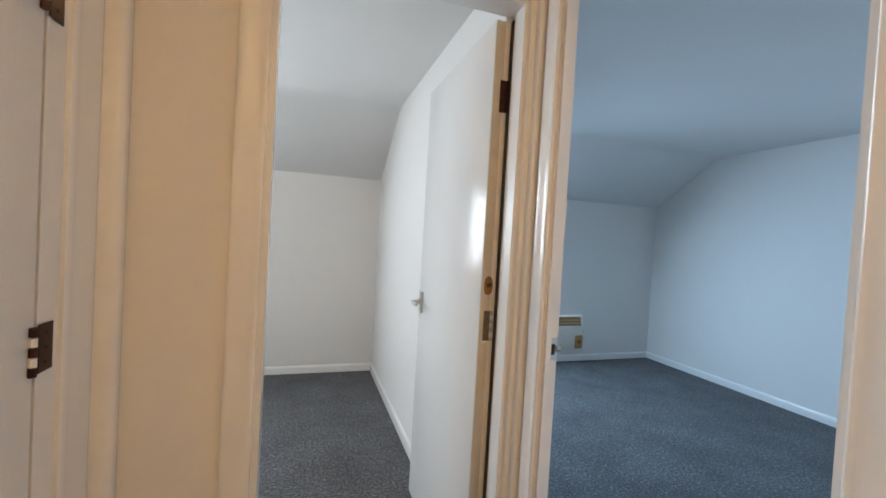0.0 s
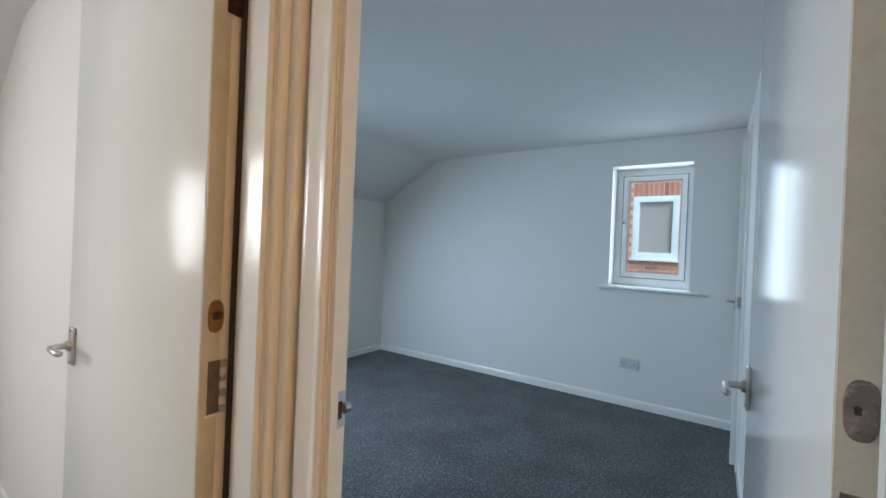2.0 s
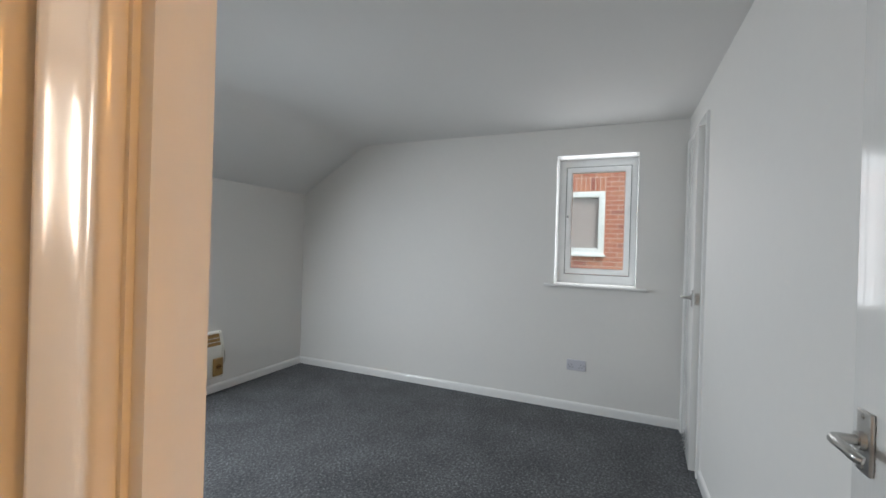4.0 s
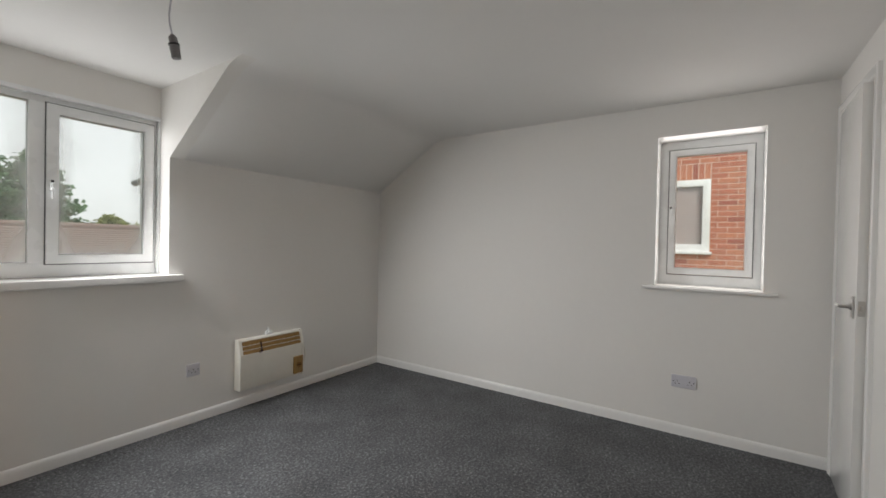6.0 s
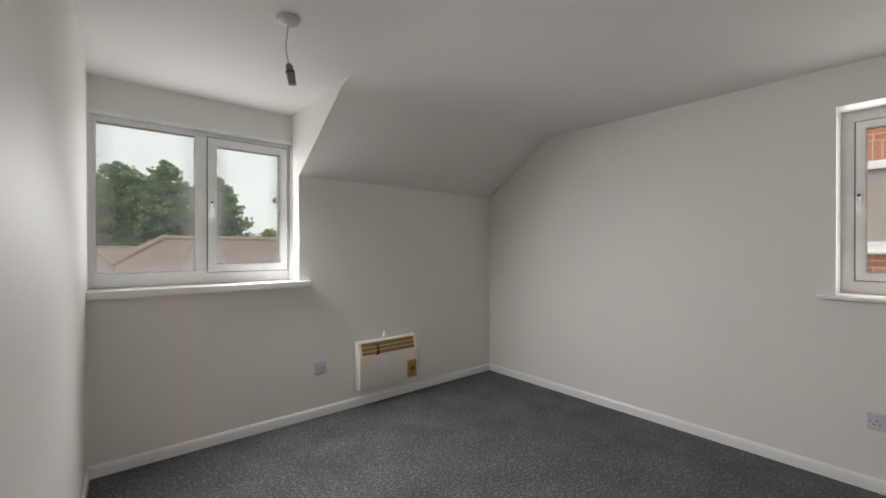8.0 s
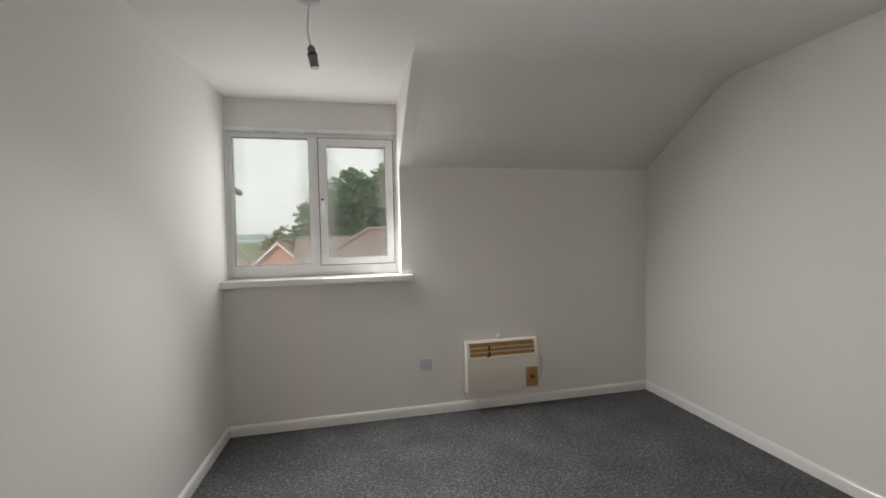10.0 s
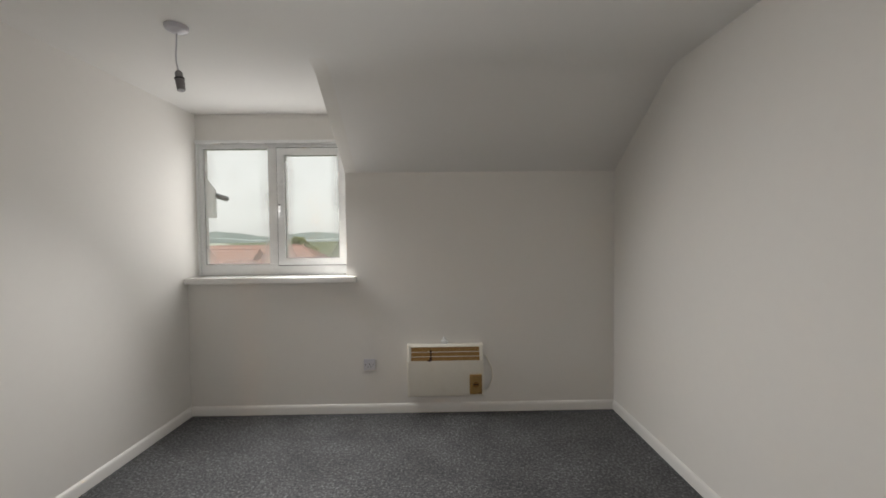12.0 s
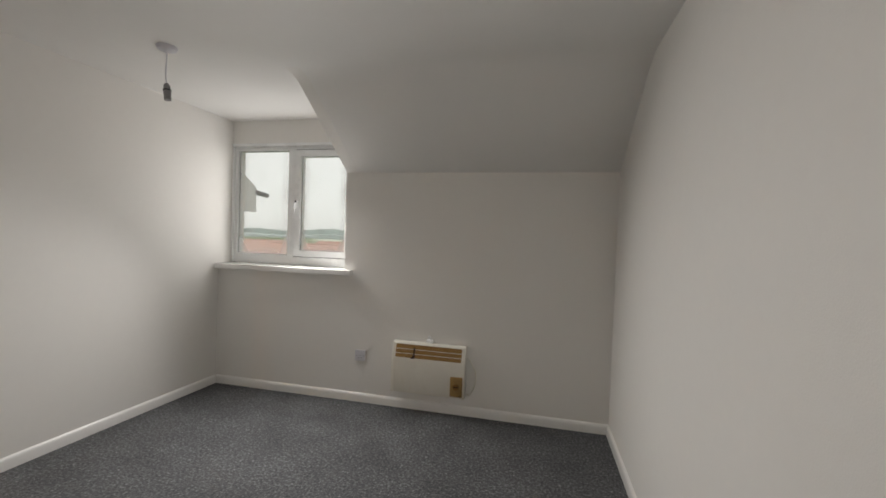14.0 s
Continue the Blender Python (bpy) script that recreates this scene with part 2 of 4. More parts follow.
def prism(outline, axis, a, b):
    """A solid whose outline lies across the axis, from a to b along it."""
    bm = bmesh.new()

    def at(p, c):
        return (c, p[0], p[1]) if axis == "x" else (p[0], c, p[1]) if axis == "y" else (p[0], p[1], c)
    low, high = [bm.verts.new(at(p, a)) for p in outline], [bm.verts.new(at(p, b)) for p in outline]
    bm.faces.new(low), bm.faces.new(high)
    for i in range(len(outline)):
        j = (i + 1) % len(outline)
        bm.faces.new((low[i], low[j], high[j], high[i]))
    bmesh.ops.recalc_face_normals(bm, faces=bm.faces)
    return bm


def bevel(bm, width, segments=2):
    bmesh.ops.recalc_face_normals(bm, faces=bm.faces)
    bmesh.ops.bevel(bm, geom=list(bm.edges), offset=width, segments=segments, affect="EDGES", profile=0.6, clamp_overlap=True)
    return bm


def round_box(x0, x1, y0, y1, z0, z1, r=0.003, segments=2):
    return bevel(boxes((x0, x1, y0, y1, z0, z1)), r, segments)


def tube(points, radius, sides=10, caps=True):
    bm = bmesh.new()
    rings, pts = [], [Vector(p) for p in points]
    for i, p in enumerate(pts):
        way = (pts[min(i + 1, len(pts) - 1)] - pts[max(i - 1, 0)]).normalized()
        side = way.cross(Vector((0, 0, 1)) if abs(way.z) < 0.9 else Vector((1, 0, 0))).normalized()
        up = side.cross(way)
        r = radius[i] if isinstance(radius, (list, tuple)) else radius
        rings.append([bm.verts.new(p + r * (math.cos(a) * side + math.sin(a) * up)) for a in (2 * math.pi * j / sides for j in range(sides))])
    for one, two in zip(rings, rings[1:]):
        for j in range(sides):
            bm.faces.new((one[j], one[(j + 1) % sides], two[(j + 1) % sides], two[j]))
    if caps:
        bm.faces.new(rings[0]), bm.faces.new(rings[-1])
    bmesh.ops.recalc_face_normals(bm, faces=bm.faces)
    return bm


def mesh(name, bm, mat, smooth=False):
    me = bpy.data.meshes.new(name)
    bmesh.ops.recalc_face_normals(bm, faces=bm.faces)
    bm.to_mesh(me)
    bm.free()
    me.materials.append(mat)
    if smooth:
        me.shade_smooth()
        me.set_sharp_from_angle(angle=radians(38))
    return me


def part(name, bm, mat, parent, label="", smooth=True):
    ob = new(name, mesh(name, bm, mat, smooth))
    ob.parent = parent
    return tagged(ob, label)


def thing(name, m, label, category, group="", kind=""):
    ob = new(name)
    ob.matrix_world = m
    ob.empty_display_size = 0.1
    return tagged(ob, label, category, group, kind)


def structure(name, bm, mat, label, category, smooth=False):
    return tagged(new(name, mesh(name, bm, mat, smooth)), label, category, "", "structure")


# ---- the plan, in metres ----
EAST, NORTH, SOUTH, TOP = 4.24, 4.035, 0.43, 2.30
DORMER_X, DORMER_Y, BEND_Y, KNEE = 2.208, 4.175, 3.28, 1.822
SILL_Z, HEAD_Z = 1.047, 2.080
ROOM1_E, ROOM1_W, ROOM1_S = 0.877, -1.9, 1.36
D1_W, D1_E = -1.60, -0.47
LAND_N, LAND_E, LAND_W, LAND_S = 1.25, 0.895, -0.21, -2.0
UP = 2.45


def west(y):
    """The west wall of the large bedroom, slanted a little to fit the camera's view."""
    return 0.944 + (y - 1.155) * 0.0262


# ---- floor, ceiling, walls ----
structure("floor", boxes((-2.0, 4.52, LAND_N, 4.33, -0.25, 0.0), (-0.31, 0.942, -2.1, LAND_N, -0.25, 0.0), (0.942, 4.52, 0.20, LAND_N, -0.25, 0.0), (3.25, 4.34, -0.35, 0.20, -0.25, 0.0)), CARPET, "dark grey flecked cut-pile carpet over the whole floor", "carpet")


def slope_profile():
    """The underside of the roof slope: level, a soft bend, then down to the knee wall."""
    run = (Vector((NORTH, KNEE)) - Vector((BEND_Y, TOP))).normalized()
    a, b, c = Vector((BEND_Y - 0.10, TOP)), Vector((BEND_Y, TOP)), Vector((BEND_Y, TOP)) + run * 0.10
    arc = [tuple(a * (1 - s) ** 2 + b * 2 * s * (1 - s) + c * s * s) for s in (i / 8 for i in range(9))]
    return arc + [(NORTH, KNEE)]


PROFILE = slope_profile()
CHEEK = DORMER_X + 0.085
structure("ceiling", boxes((0.9, EAST + 0.1, SOUTH - 0.1, BEND_Y - 0.10, TOP, UP), (0.9, DORMER_X, BEND_Y - 0.10, 4.5, TOP, UP)), CEIL, "plain white painted plaster ceiling", "ceiling")
structure("ceiling_slope", prism(PROFILE + [(4.5, KNEE), (4.5, UP), (BEND_Y - 0.10, UP)], "x", CHEEK, EAST + 0.1), CEIL, "white painted sloping ceiling under the roof", "ceiling", True)
structure("dormer_cheek", prism(PROFILE + [(NORTH, 1.0), (4.5, 1.0), (4.5, UP), (BEND_Y - 0.10, UP)], "x", DORMER_X, CHEEK), WALL, "white painted side wall of the dormer", "wall", True)
structure("wall_north", boxes((0.9, EAST + 0.1, NORTH, 4.33, -0.02, 1.0), (CHEEK, EAST + 0.1, NORTH, 4.33, 1.0, KNEE + 0.05), (0.9, DORMER_X, DORMER_Y, 4.33, HEAD_Z, UP)), WALL, "white painted plaster knee wall under the slope", "wall")
W_S, W_N, W_B, W_T = 0.758, 1.379, 1.026, 2.079
structure("wall_east", boxes((EAST, 4.52, 0.2, W_S, -0.02, UP), (EAST, 4.52, W_N, 4.33, -0.02, UP), (EAST, 4.52, W_S, W_N, -0.02, W_B), (EAST, 4.52, W_S, W_N, W_T, UP)), WALL, "white painted plaster wall with a small window", "wall")
# the south wall holds a cupboard door near the east corner
SD_W, SD_E, SD_T = 3.55, 4.17, 2.09
structure("wall_south", boxes((0.943, SD_W, 0.30, SOUTH, -0.02, UP), (SD_E, EAST, 0.30, SOUTH, -0.02, UP), (SD_W, SD_E, 0.30, SOUTH, SD_T, UP)), WALL, "white painted plaster wall with a cupboard door", "wall")
# the wall between the bedrooms, and the doorway beside it
O2_S, O2_N, O_T = 0.448, 1.142, 2.035
O1_W, O1_E = 0.132, 0.844
bm = prism([(ROOM1_E, ROOM1_S), (west(ROOM1_S), ROOM1_S), (west(4.33), 4.33), (ROOM1_E, 4.33)], "z", -0.02, UP)
structure("wall_between_bedrooms", bm, WALL, "white painted partition between the two bedrooms", "wall")
structure("wall_landing_east", boxes((LAND_E, 0.943, O2_N + 0.03, ROOM1_S, -0.02, UP), (LAND_E, 0.943, LAND_S, O2_S - 0.03, -0.02, UP), (LAND_E, 0.943, O2_S - 0.03, O2_N + 0.03, O_T + 0.03, UP)), WALL, "landing wall with the doorway of the large bedroom", "wall")
structure("wall_landing_north", boxes((O1_E + 0.026, LAND_E, LAND_N, ROOM1_S, -0.02, UP), (ROOM1_W, O1_W - 0.03, LAND_N, ROOM1_S, -0.02, UP), (O1_W - 0.03, O1_E + 0.026, LAND_N, ROOM1_S, O_T + 0.03, UP)), WALL, "landing wall with the doorway of the small bedroom", "wall")
L_N, L_S = 1.042, 0.25
structure("wall_landing_west", boxes((-0.31, LAND_W, L_N + 0.055, LAND_N, -0.02, UP), (-0.31, LAND_W, LAND_S, L_S - 0.03, -0.02, UP), (-0.31, LAND_W, L_S - 0.03, L_N + 0.055, O_T + 0.03, UP)), WALL, "landing wall with a cupboard doorway", "wall")
structure("wall_landing_south", boxes((-0.31, 0.96, LAND_S - 0.1, LAND_S, -0.02, UP)), WALL, "plain landing wall", "wall")
structure("ceiling_landing", boxes((-0.31, 0.9, LAND_S - 0.1, LAND_N, TOP, UP)), CEIL, "white painted landing ceiling", "ceiling")
# the small bedroom
structure("ceiling_small_bedroom", boxes((ROOM1_W, ROOM1_E, ROOM1_S, BEND_Y - 0.10, TOP, UP), (D1_W, D1_E, BEND_Y - 0.10, 4.5, TOP, UP)), CEIL, "white painted ceiling of the small bedroom", "ceiling")
for a, b, name in ((D1_E, ROOM1_E, "ceiling_slope_small_bedroom"), (ROOM1_W, D1_W, "ceiling_slope_far_side")):
    structure(name, prism(PROFILE + [(4.5, KNEE), (4.5, UP), (BEND_Y - 0.10, UP)], "x", a, b), CEIL, "white painted sloping ceiling of the small bedroom", "ceiling", True)
structure("wall_dormer_small_bedroom", boxes((D1_W, D1_E, DORMER_Y, 4.33, HEAD_Z, UP)), WALL, "white painted wall over the dormer window", "wall")
structure("wall_north_small_bedroom", prism([(ROOM1_W, -0.02), (ROOM1_E, -0.02), (ROOM1_E, KNEE + 0.05), (D1_E, KNEE + 0.05), (D1_E, 1.0), (D1_W, 1.0), (D1_W, KNEE + 0.05), (ROOM1_W, KNEE + 0.05)], "y", NORTH, 4.33), WALL, "white painted knee wall of the small bedroom", "wall")
structure("wall_west", boxes((ROOM1_W - 0.1, ROOM1_W, LAND_N, 4.33, -0.02, UP)), WALL, "plain wall of the small bedroom", "wall")

# ---- skirting ----
SKIRT = [(0, 0), (0.014, 0), (0.014, 0.046), (0.0125, 0.056), (0.009, 0.064), (0.004, 0.069), (0, 0.070)]


def skirting(name, a, b, wall):
    """A skirting board from a to b along a wall whose face looks the way named."""
    ax, sign, at = wall
    outline = [(at + sign * d, z) for d, z in SKIRT]
    bm = prism(outline, "x" if ax == "y" else "y", a, b)
    return structure(name, bm, GLOSS, "white gloss painted wooden skirting board", "skirting board", True)


skirting("baseboard_north", west(NORTH) + 0.01, EAST, ("y", -1, NORTH))
skirting("baseboard_east", SOUTH, NORTH - 0.014, ("x", -1, EAST))
skirting("baseboard_south", 0.97, SD_W - 0.066, ("y", 1, SOUTH))
board = prism([(d, z) for d, z in SKIRT], "y", 0, NORTH - 1.23 - 0.016)
board.transform(Matrix.Translation((west(1.23), 1.23, 0)) @ Matrix.Rotation(-math.atan(0.0262), 4, "Z"))
structure("baseboard_west", board, GLOSS, "white gloss painted wooden skirting board", "skirting board", True)
skirting("baseboard_small_bedroom_north", ROOM1_W, ROOM1_E, ("y", -1, NORTH))
skirting("baseboard_small_bedroom_east", ROOM1_S + 0.02, NORTH - 0.014, ("x", -1, ROOM1_E))
skirting("baseboard_landing", LAND_W + 0.057, O1_W - 0.072, ("y", -1, LAND_N))

# ---- doors ----
OGEE = [(0.004, 0.0), (0.004, 0.009), (0.006, 0.012), (0.010, 0.0135), (0.015, 0.0125), (0.019, 0.0118), (0.026, 0.0125), (0.034, 0.0142), (0.042, 0.0165), (0.050, 0.018),
        (0.056, 0.0172), (0.060, 0.014), (0.062, 0.0)]


def surround(a, b, top, place, width=1.0, width_a=None, width_b=None):
    """A moulded architrave round an opening from a to b; place(s, v, z) lays it on its wall."""
    bm = bmesh.new()
    rings = []
    for corner in range(4):
        ring = []
        for u, v in OGEE:
            s = a - u * (width_a or width) if corner < 2 else b + u * (width_b or width)
            u *= width
            z = 0.0 if corner in (0, 3) else top + u
            ring.append(bm.verts.new(place(s, v, z)))
        rings.append(ring)
    n = len(OGEE)
    for one, two in zip(rings, rings[1:]):
        for j in range(n):
            bm.faces.new((one[j], one[(j + 1) % n], two[(j + 1) % n], two[j]))
    bm.faces.new(rings[0]), bm.faces.new(rings[-1])
    return bm


def lever_handle(parent, m, label="satin steel lever handle on a short backplate"):
    """A lever on a backplate. Local: the door's face at y = 0, out along -y, the lever points along +x."""
    plate = part("backplate", round_box(-0.020, 0.020, -0.008, 0, -0.052, 0.052, 0.004, 3), STEEL, parent, label)
    plate.matrix_local = m
    part("rose", tube([(0, -0.006, 0.002), (0, -0.016, 0.002)], [0.0165, 0.0145], 16), STEEL, plate)
    pts = [(0, -0.012, 0.002), (0, -0.038, 0.002), (0.002, -0.046, 0.002), (0.009, -0.050, 0.002), (0.040, -0.051, 0.002), (0.070, -0.051, 0.001), (0.080, -0.049, 0.0), (0.084, -0.045, -0.001)]
    part("lever", tube(pts, [0.0092, 0.0082, 0.0082, 0.0085, 0.0085, 0.0085, 0.008, 0.006], 12), STEEL, plate)
    for z in (-0.042, 0.042):
        part("screw", tube([(0, -0.0075, z), (0, -0.0095, z)], [0.0042, 0.0035], 8), STEEL, plate)
    return plate


def butt_hinge(parent, m, mat, length=0.1, label="dark rusty steel butt hinge", reach=(-0.027, -0.003), painted=False):
    """Local: the flap lies in the plane y = 0 (out along -y), the knuckle stands at x = 0."""
    flap = part("hinge", round_box(reach[0], reach[1], -0.0025, 0.0, -length / 2, length / 2, 0.0008, 1), mat, parent, label)
    flap.matrix_local = m
    for i in range(5):
        z = -length / 2 + i * length / 5
        part("knuckle", tube([(0, -0.004, z + 0.001), (0, -0.004, z + length / 5 - 0.001)], 0.0065 if painted else 0.0055, 8), GLOSS if painted and i % 2 else mat, flap)
    for z in (-0.3, 0.0, 0.3):
        part("screw", tube([(sum(reach) / 2, -0.002, z * length), (sum(reach) / 2, -0.004, z * length)], 0.0035, 8), DARKHOLE, flap)
    return flap


def door_leaf(door, m, width, height, thick=0.042, mat=DOORP, label="flush white gloss painted door leaf, standing open"):
    """Local: the hinge edge at x = 0, width along +x, the face at y = 0, thickness along +y."""
    leaf = part("door_leaf", round_box(0.003, width, 0, thick, 0.008, height, 0.0018, 2), mat, door, label)
    leaf.matrix_local = m
    part("edge_lipping", boxes((0.0, 0.0032, 0.0015, thick - 0.0015, 0.009, height - 0.001)), RAWEDGE, leaf, "bare yellowed hinge edge with old lock holes", False)
    return leaf


def oval_plate(parent, m, w, h, mat, label, hole=0.3, spindle=True):
    """An oval lock plate with a dark hole. Local: in the plane y = 0, out along -y."""
    bm = bmesh.new()
    ring = [((w / 2) * math.copysign(abs(math.cos(a)) ** 0.75, math.cos(a)), (h / 2) * math.copysign(abs(math.sin(a)) ** 0.75, math.sin(a))) for a in (2 * math.pi * i / 28 for i in range(28))]
    back, front = [bm.verts.new((x, 0, z)) for x, z in ring], [bm.verts.new((x * 0.94, -0.002, z * 0.96)) for x, z in ring]
    bm.faces.new(front)
    for i in range(28):
        j = (i + 1) % 28
        bm.faces.new((back[i], back[j], front[j], front[i]))
    plate = part("old_lock_plate", bm, mat, parent, label)
    plate.matrix_local = m
    if spindle:
        part("keyhole", boxes((-w * hole, w * hole, -0.0035, -0.0015, -h * 0.09, h * 0.11)), DARKHOLE, plate, "", False)
        part("spindle", tube([(w * 0.1, -0.001, 0.004), (w * 0.1, -0.009, 0.004)], 0.006, 8), DARKHOLE, plate)
    else:
        part("keyhole", tube([(-w * 0.12, -0.0015, 0.002), (-w * 0.12, -0.0028, 0.002)], [0.0032, 0.0030], 8), DARKHOLE, plate)
        part("key_slot", boxes((-w * 0.22, -w * 0.02, -0.0027, -0.0015, -0.004, 0.002)), DARKHOLE, plate, "", False)
    for z in (-0.36, 0.36):
        part("screw", tube([(0, -0.002, z * h), (0, -0.0035, z * h)], 0.003, 8), mat, plate)
    return plate


def mortice(parent, m, w, h):
    """A bare hinge recess with paint-flecked steel tabs, cut in a door edge."""
    slot = part("mortice", boxes((-w / 2, w * 0.18, -0.0012, 0.001, -h / 2, h / 2)), RECESS, parent, "bare dark recess of an old hinge", False)
    slot.matrix_local = m
    for z0, z1 in ((-0.5, -0.38), (-0.2, -0.06), (0.1, 0.2), (0.36, 0.5)):
        part("tab", round_box(w * 0.18, w * 0.5, -0.006, 0, z0 * h, z1 * h, 0.001, 1), STEEL, slot, "paint-flecked steel tab")
    part("chipped_edge", boxes((-w * 0.6, w * 0.2, -0.0008, 0.0006, -h * 0.56, -h * 0.5)), GLOSS, slot, "", False)
    return slot


LEAF_H = 2.02
# the small bedroom's door, standing open against the partition
door = thing("door_1", pose(0, 0, 0), "white painted internal door standing open into the small bedroom", "door", kind="structure")
part("lining", boxes((O1_W - 0.03, O1_W, LAND_N, ROOM1_S, 0, O_T + 0.03), (O1_E, O1_E + 0.026, LAND_N, ROOM1_S, 0, O_T + 0.03), (O1_W, O1_E, LAND_N, ROOM1_S, O_T, O_T + 0.03)), GLOSS, door, "", False)
part("door_stop", boxes((O1_W, O1_W + 0.012, LAND_N + 0.004, 1.315, 0, O_T), (O1_E - 0.012, O1_E, LAND_N + 0.004, 1.315, 0, O_T), (O1_W + 0.012, O1_E - 0.012, LAND_N + 0.004, 1.315, O_T - 0.012, O_T)), GLOSS, door, "", False)
part("architrave", surround(O1_W, O1_E, O_T, lambda s, v, z: (s, LAND_N - v, z), 0.92, 1.25, 0.66), GLOSS, door, "cream gloss moulded architrave")
part("architrave", surround(O1_W, O1_E - 0.025, O_T, lambda s, v, z: (s, ROOM1_S + v, z), 0.9), GLOSS, door)
leaf = door_leaf(door, Matrix.Translation((0.789, 1.361, 0)) @ Matrix.Rotation(radians(90), 4, "Z") @ Matrix.Diagonal((1, -1, 1, 1)), 0.752, LEAF_H, 0.0505, mat=DOORS)
# added filler between the two architraves, sized to fit the camera's view
part("corner_filler", round_box(0.864, 0.8948, 1.212, 1.2495, 0.0, TOP - 0.001, 0.007, 3), GLOSS, door, "cream gloss filler shaped to fit the camera's view")


def on_edge(y, z):
    """A place on a leaf's hinge edge: local x across the thickness, out along the leaf's -x."""
    return Matrix.Translation((0, y, z)) @ Matrix(((0, 1, 0, 0), (1, 0, 0, 0), (0, 0, 1, 0), (0, 0, 0, 1)))


# dark strip added in the hinge gap to stand for its shade
part("gap_shade", boxes((0.8405, 0.8438, 1.344, 1.40, 0.004, LEAF_H)), DARKHOLE, door, "dark strip holding the shade of the door gap", False)
butt_hinge(leaf, on_edge(0.052, 1.775), RUST, 0.105)
oval_plate(leaf, on_edge(0.026, 1.15), 0.030, 0.062, BRASS, "tarnished brass oval lock plate", 0.22)
mortice(leaf, on_edge(0.031, 1.016), 0.032, 0.100)
lever_handle(leaf, Matrix.Translation((0.705, 0, 0.98)) @ Matrix.Diagonal((-1, 1, 1, 1)))

# the large bedroom's door, standing open along the south wall
door = thing("door_2", pose(0, 0, 0), "white gloss internal door standing open into the large bedroom", "door", kind="structure")
part("lining", boxes((LAND_E, 0.944, O2_N, O2_N + 0.03, 0, O_T + 0.03), (LAND_E, 0.944, O2_S - 0.03, O2_S, 0, O_T + 0.03), (LAND_E, 0.944, O2_S, O2_N, O_T, O_T + 0.03)), GLOSS, door, "", False)
part("door_stop", boxes((LAND_E + 0.004, 0.916, O2_N - 0.012, O2_N, 0, O_T), (LAND_E + 0.004, 0.916, O2_S, O2_S + 0.012, 0, O_T), (LAND_E + 0.004, 0.916, O2_S + 0.012, O2_N - 0.012, O_T - 0.012, O_T)), GLOSS, door, "", False)
part("architrave", surround(O2_S, O2_N, O_T, lambda s, v, z: (LAND_E - v, s, z), 1.0), GLOSS, door, "cream gloss moulded architrave")
leaf = door_leaf(door, Matrix.Translation((0.964, 0.481, 0)) @ Matrix.Rotation(radians(1.9), 4, "Z") @ Matrix.Diagonal((1, -1, 1, 1)), 0.752, LEAF_H, 0.040)
oval_plate(leaf, on_edge(0.020, 1.157), 0.027, 0.060, OLDSTEEL, "scuffed steel lock plate with a keyhole", spindle=False)
mortice(leaf, on_edge(0.024, 1.02), 0.034, 0.11)
lever_handle(leaf, Matrix.Translation((0.705, 0, 0.985)) @ Matrix.Diagonal((-1, 1, 1, 1)))
strike = part("strike_plate", boxes((0.919, 0.943, O2_N - 0.002, O2_N, 0.962, 1.028)), STEEL, door, "worn steel latch keep", False)
part("latch_hole", boxes((0.923, 0.934, O2_N - 0.0032, O2_N - 0.001, 0.978, 1.010)), DARKHOLE, strike, "", False)
part("lip", tube([(0.938, O2_N - 0.002, 0.995), (0.946, O2_N - 0.003, 0.995), (0.950, O2_N + 0.003, 0.995)], [0.010, 0.010, 0.008], 8), STEEL, strike)

# the cupboard door in the south wall, a hand's breadth ajar
door = thing("door_3", pose(0, 0, 0), "white gloss cupboard door standing slightly ajar", "door", kind="structure")
part("lining", boxes((SD_W, SD_W + 0.025, 0.30, SOUTH, 0, SD_T), (SD_E - 0.025, SD_E, 0.30, SOUTH, 0, SD_T), (SD_W + 0.025, SD_E - 0.025, 0.30, SOUTH, SD_T - 0.025, SD_T)), GLOSS, door, "", False)
part("architrave", surround(SD_W + 0.02, SD_E - 0.02, SD_T - 0.02, lambda s, v, z: (s, SOUTH + v, z), 0.95), GLOSS, door, "white gloss moulded architrave")
leaf = part("door_leaf", round_box(0.0, 0.565, 0.0, 0.036, 0.012, SD_T - 0.03, 0.0018, 2), DOORP, door, "flush white gloss door leaf")
leaf.matrix_local = Matrix.Translation((SD_E - 0.028, SOUTH + 0.014, 0)) @ Matrix.Rotation(radians(180 - 3.2), 4, "Z")
lever_handle(leaf, Matrix.Translation((0.515, -0.0, 1.03)) @ Matrix.Diagonal((-1, 1, 1, 1)))
latch = part("latch_plate", round_box(0.564, 0.567, 0.006, 0.030, 0.995, 1.065, 0.001, 1), STEEL, leaf, "square steel latch plate")
part("latch_bolt", round_box(0.566, 0.573, 0.012, 0.024, 1.018, 1.042, 0.002, 2), STEEL, latch)
structure("cupboard_back", boxes((SD_W - 0.3, EAST + 0.1, -0.35, -0.30, -0.02, UP), (SD_W - 0.3, SD_W - 0.25, -0.30, 0.30, -0.02, UP)), WALL, "plain back of the cupboard", "wall")

# the landing cupboard door, shut
door = thing("door_4", pose(0, 0, 0), "white painted landing cupboard door, shut", "door", kind="structure")
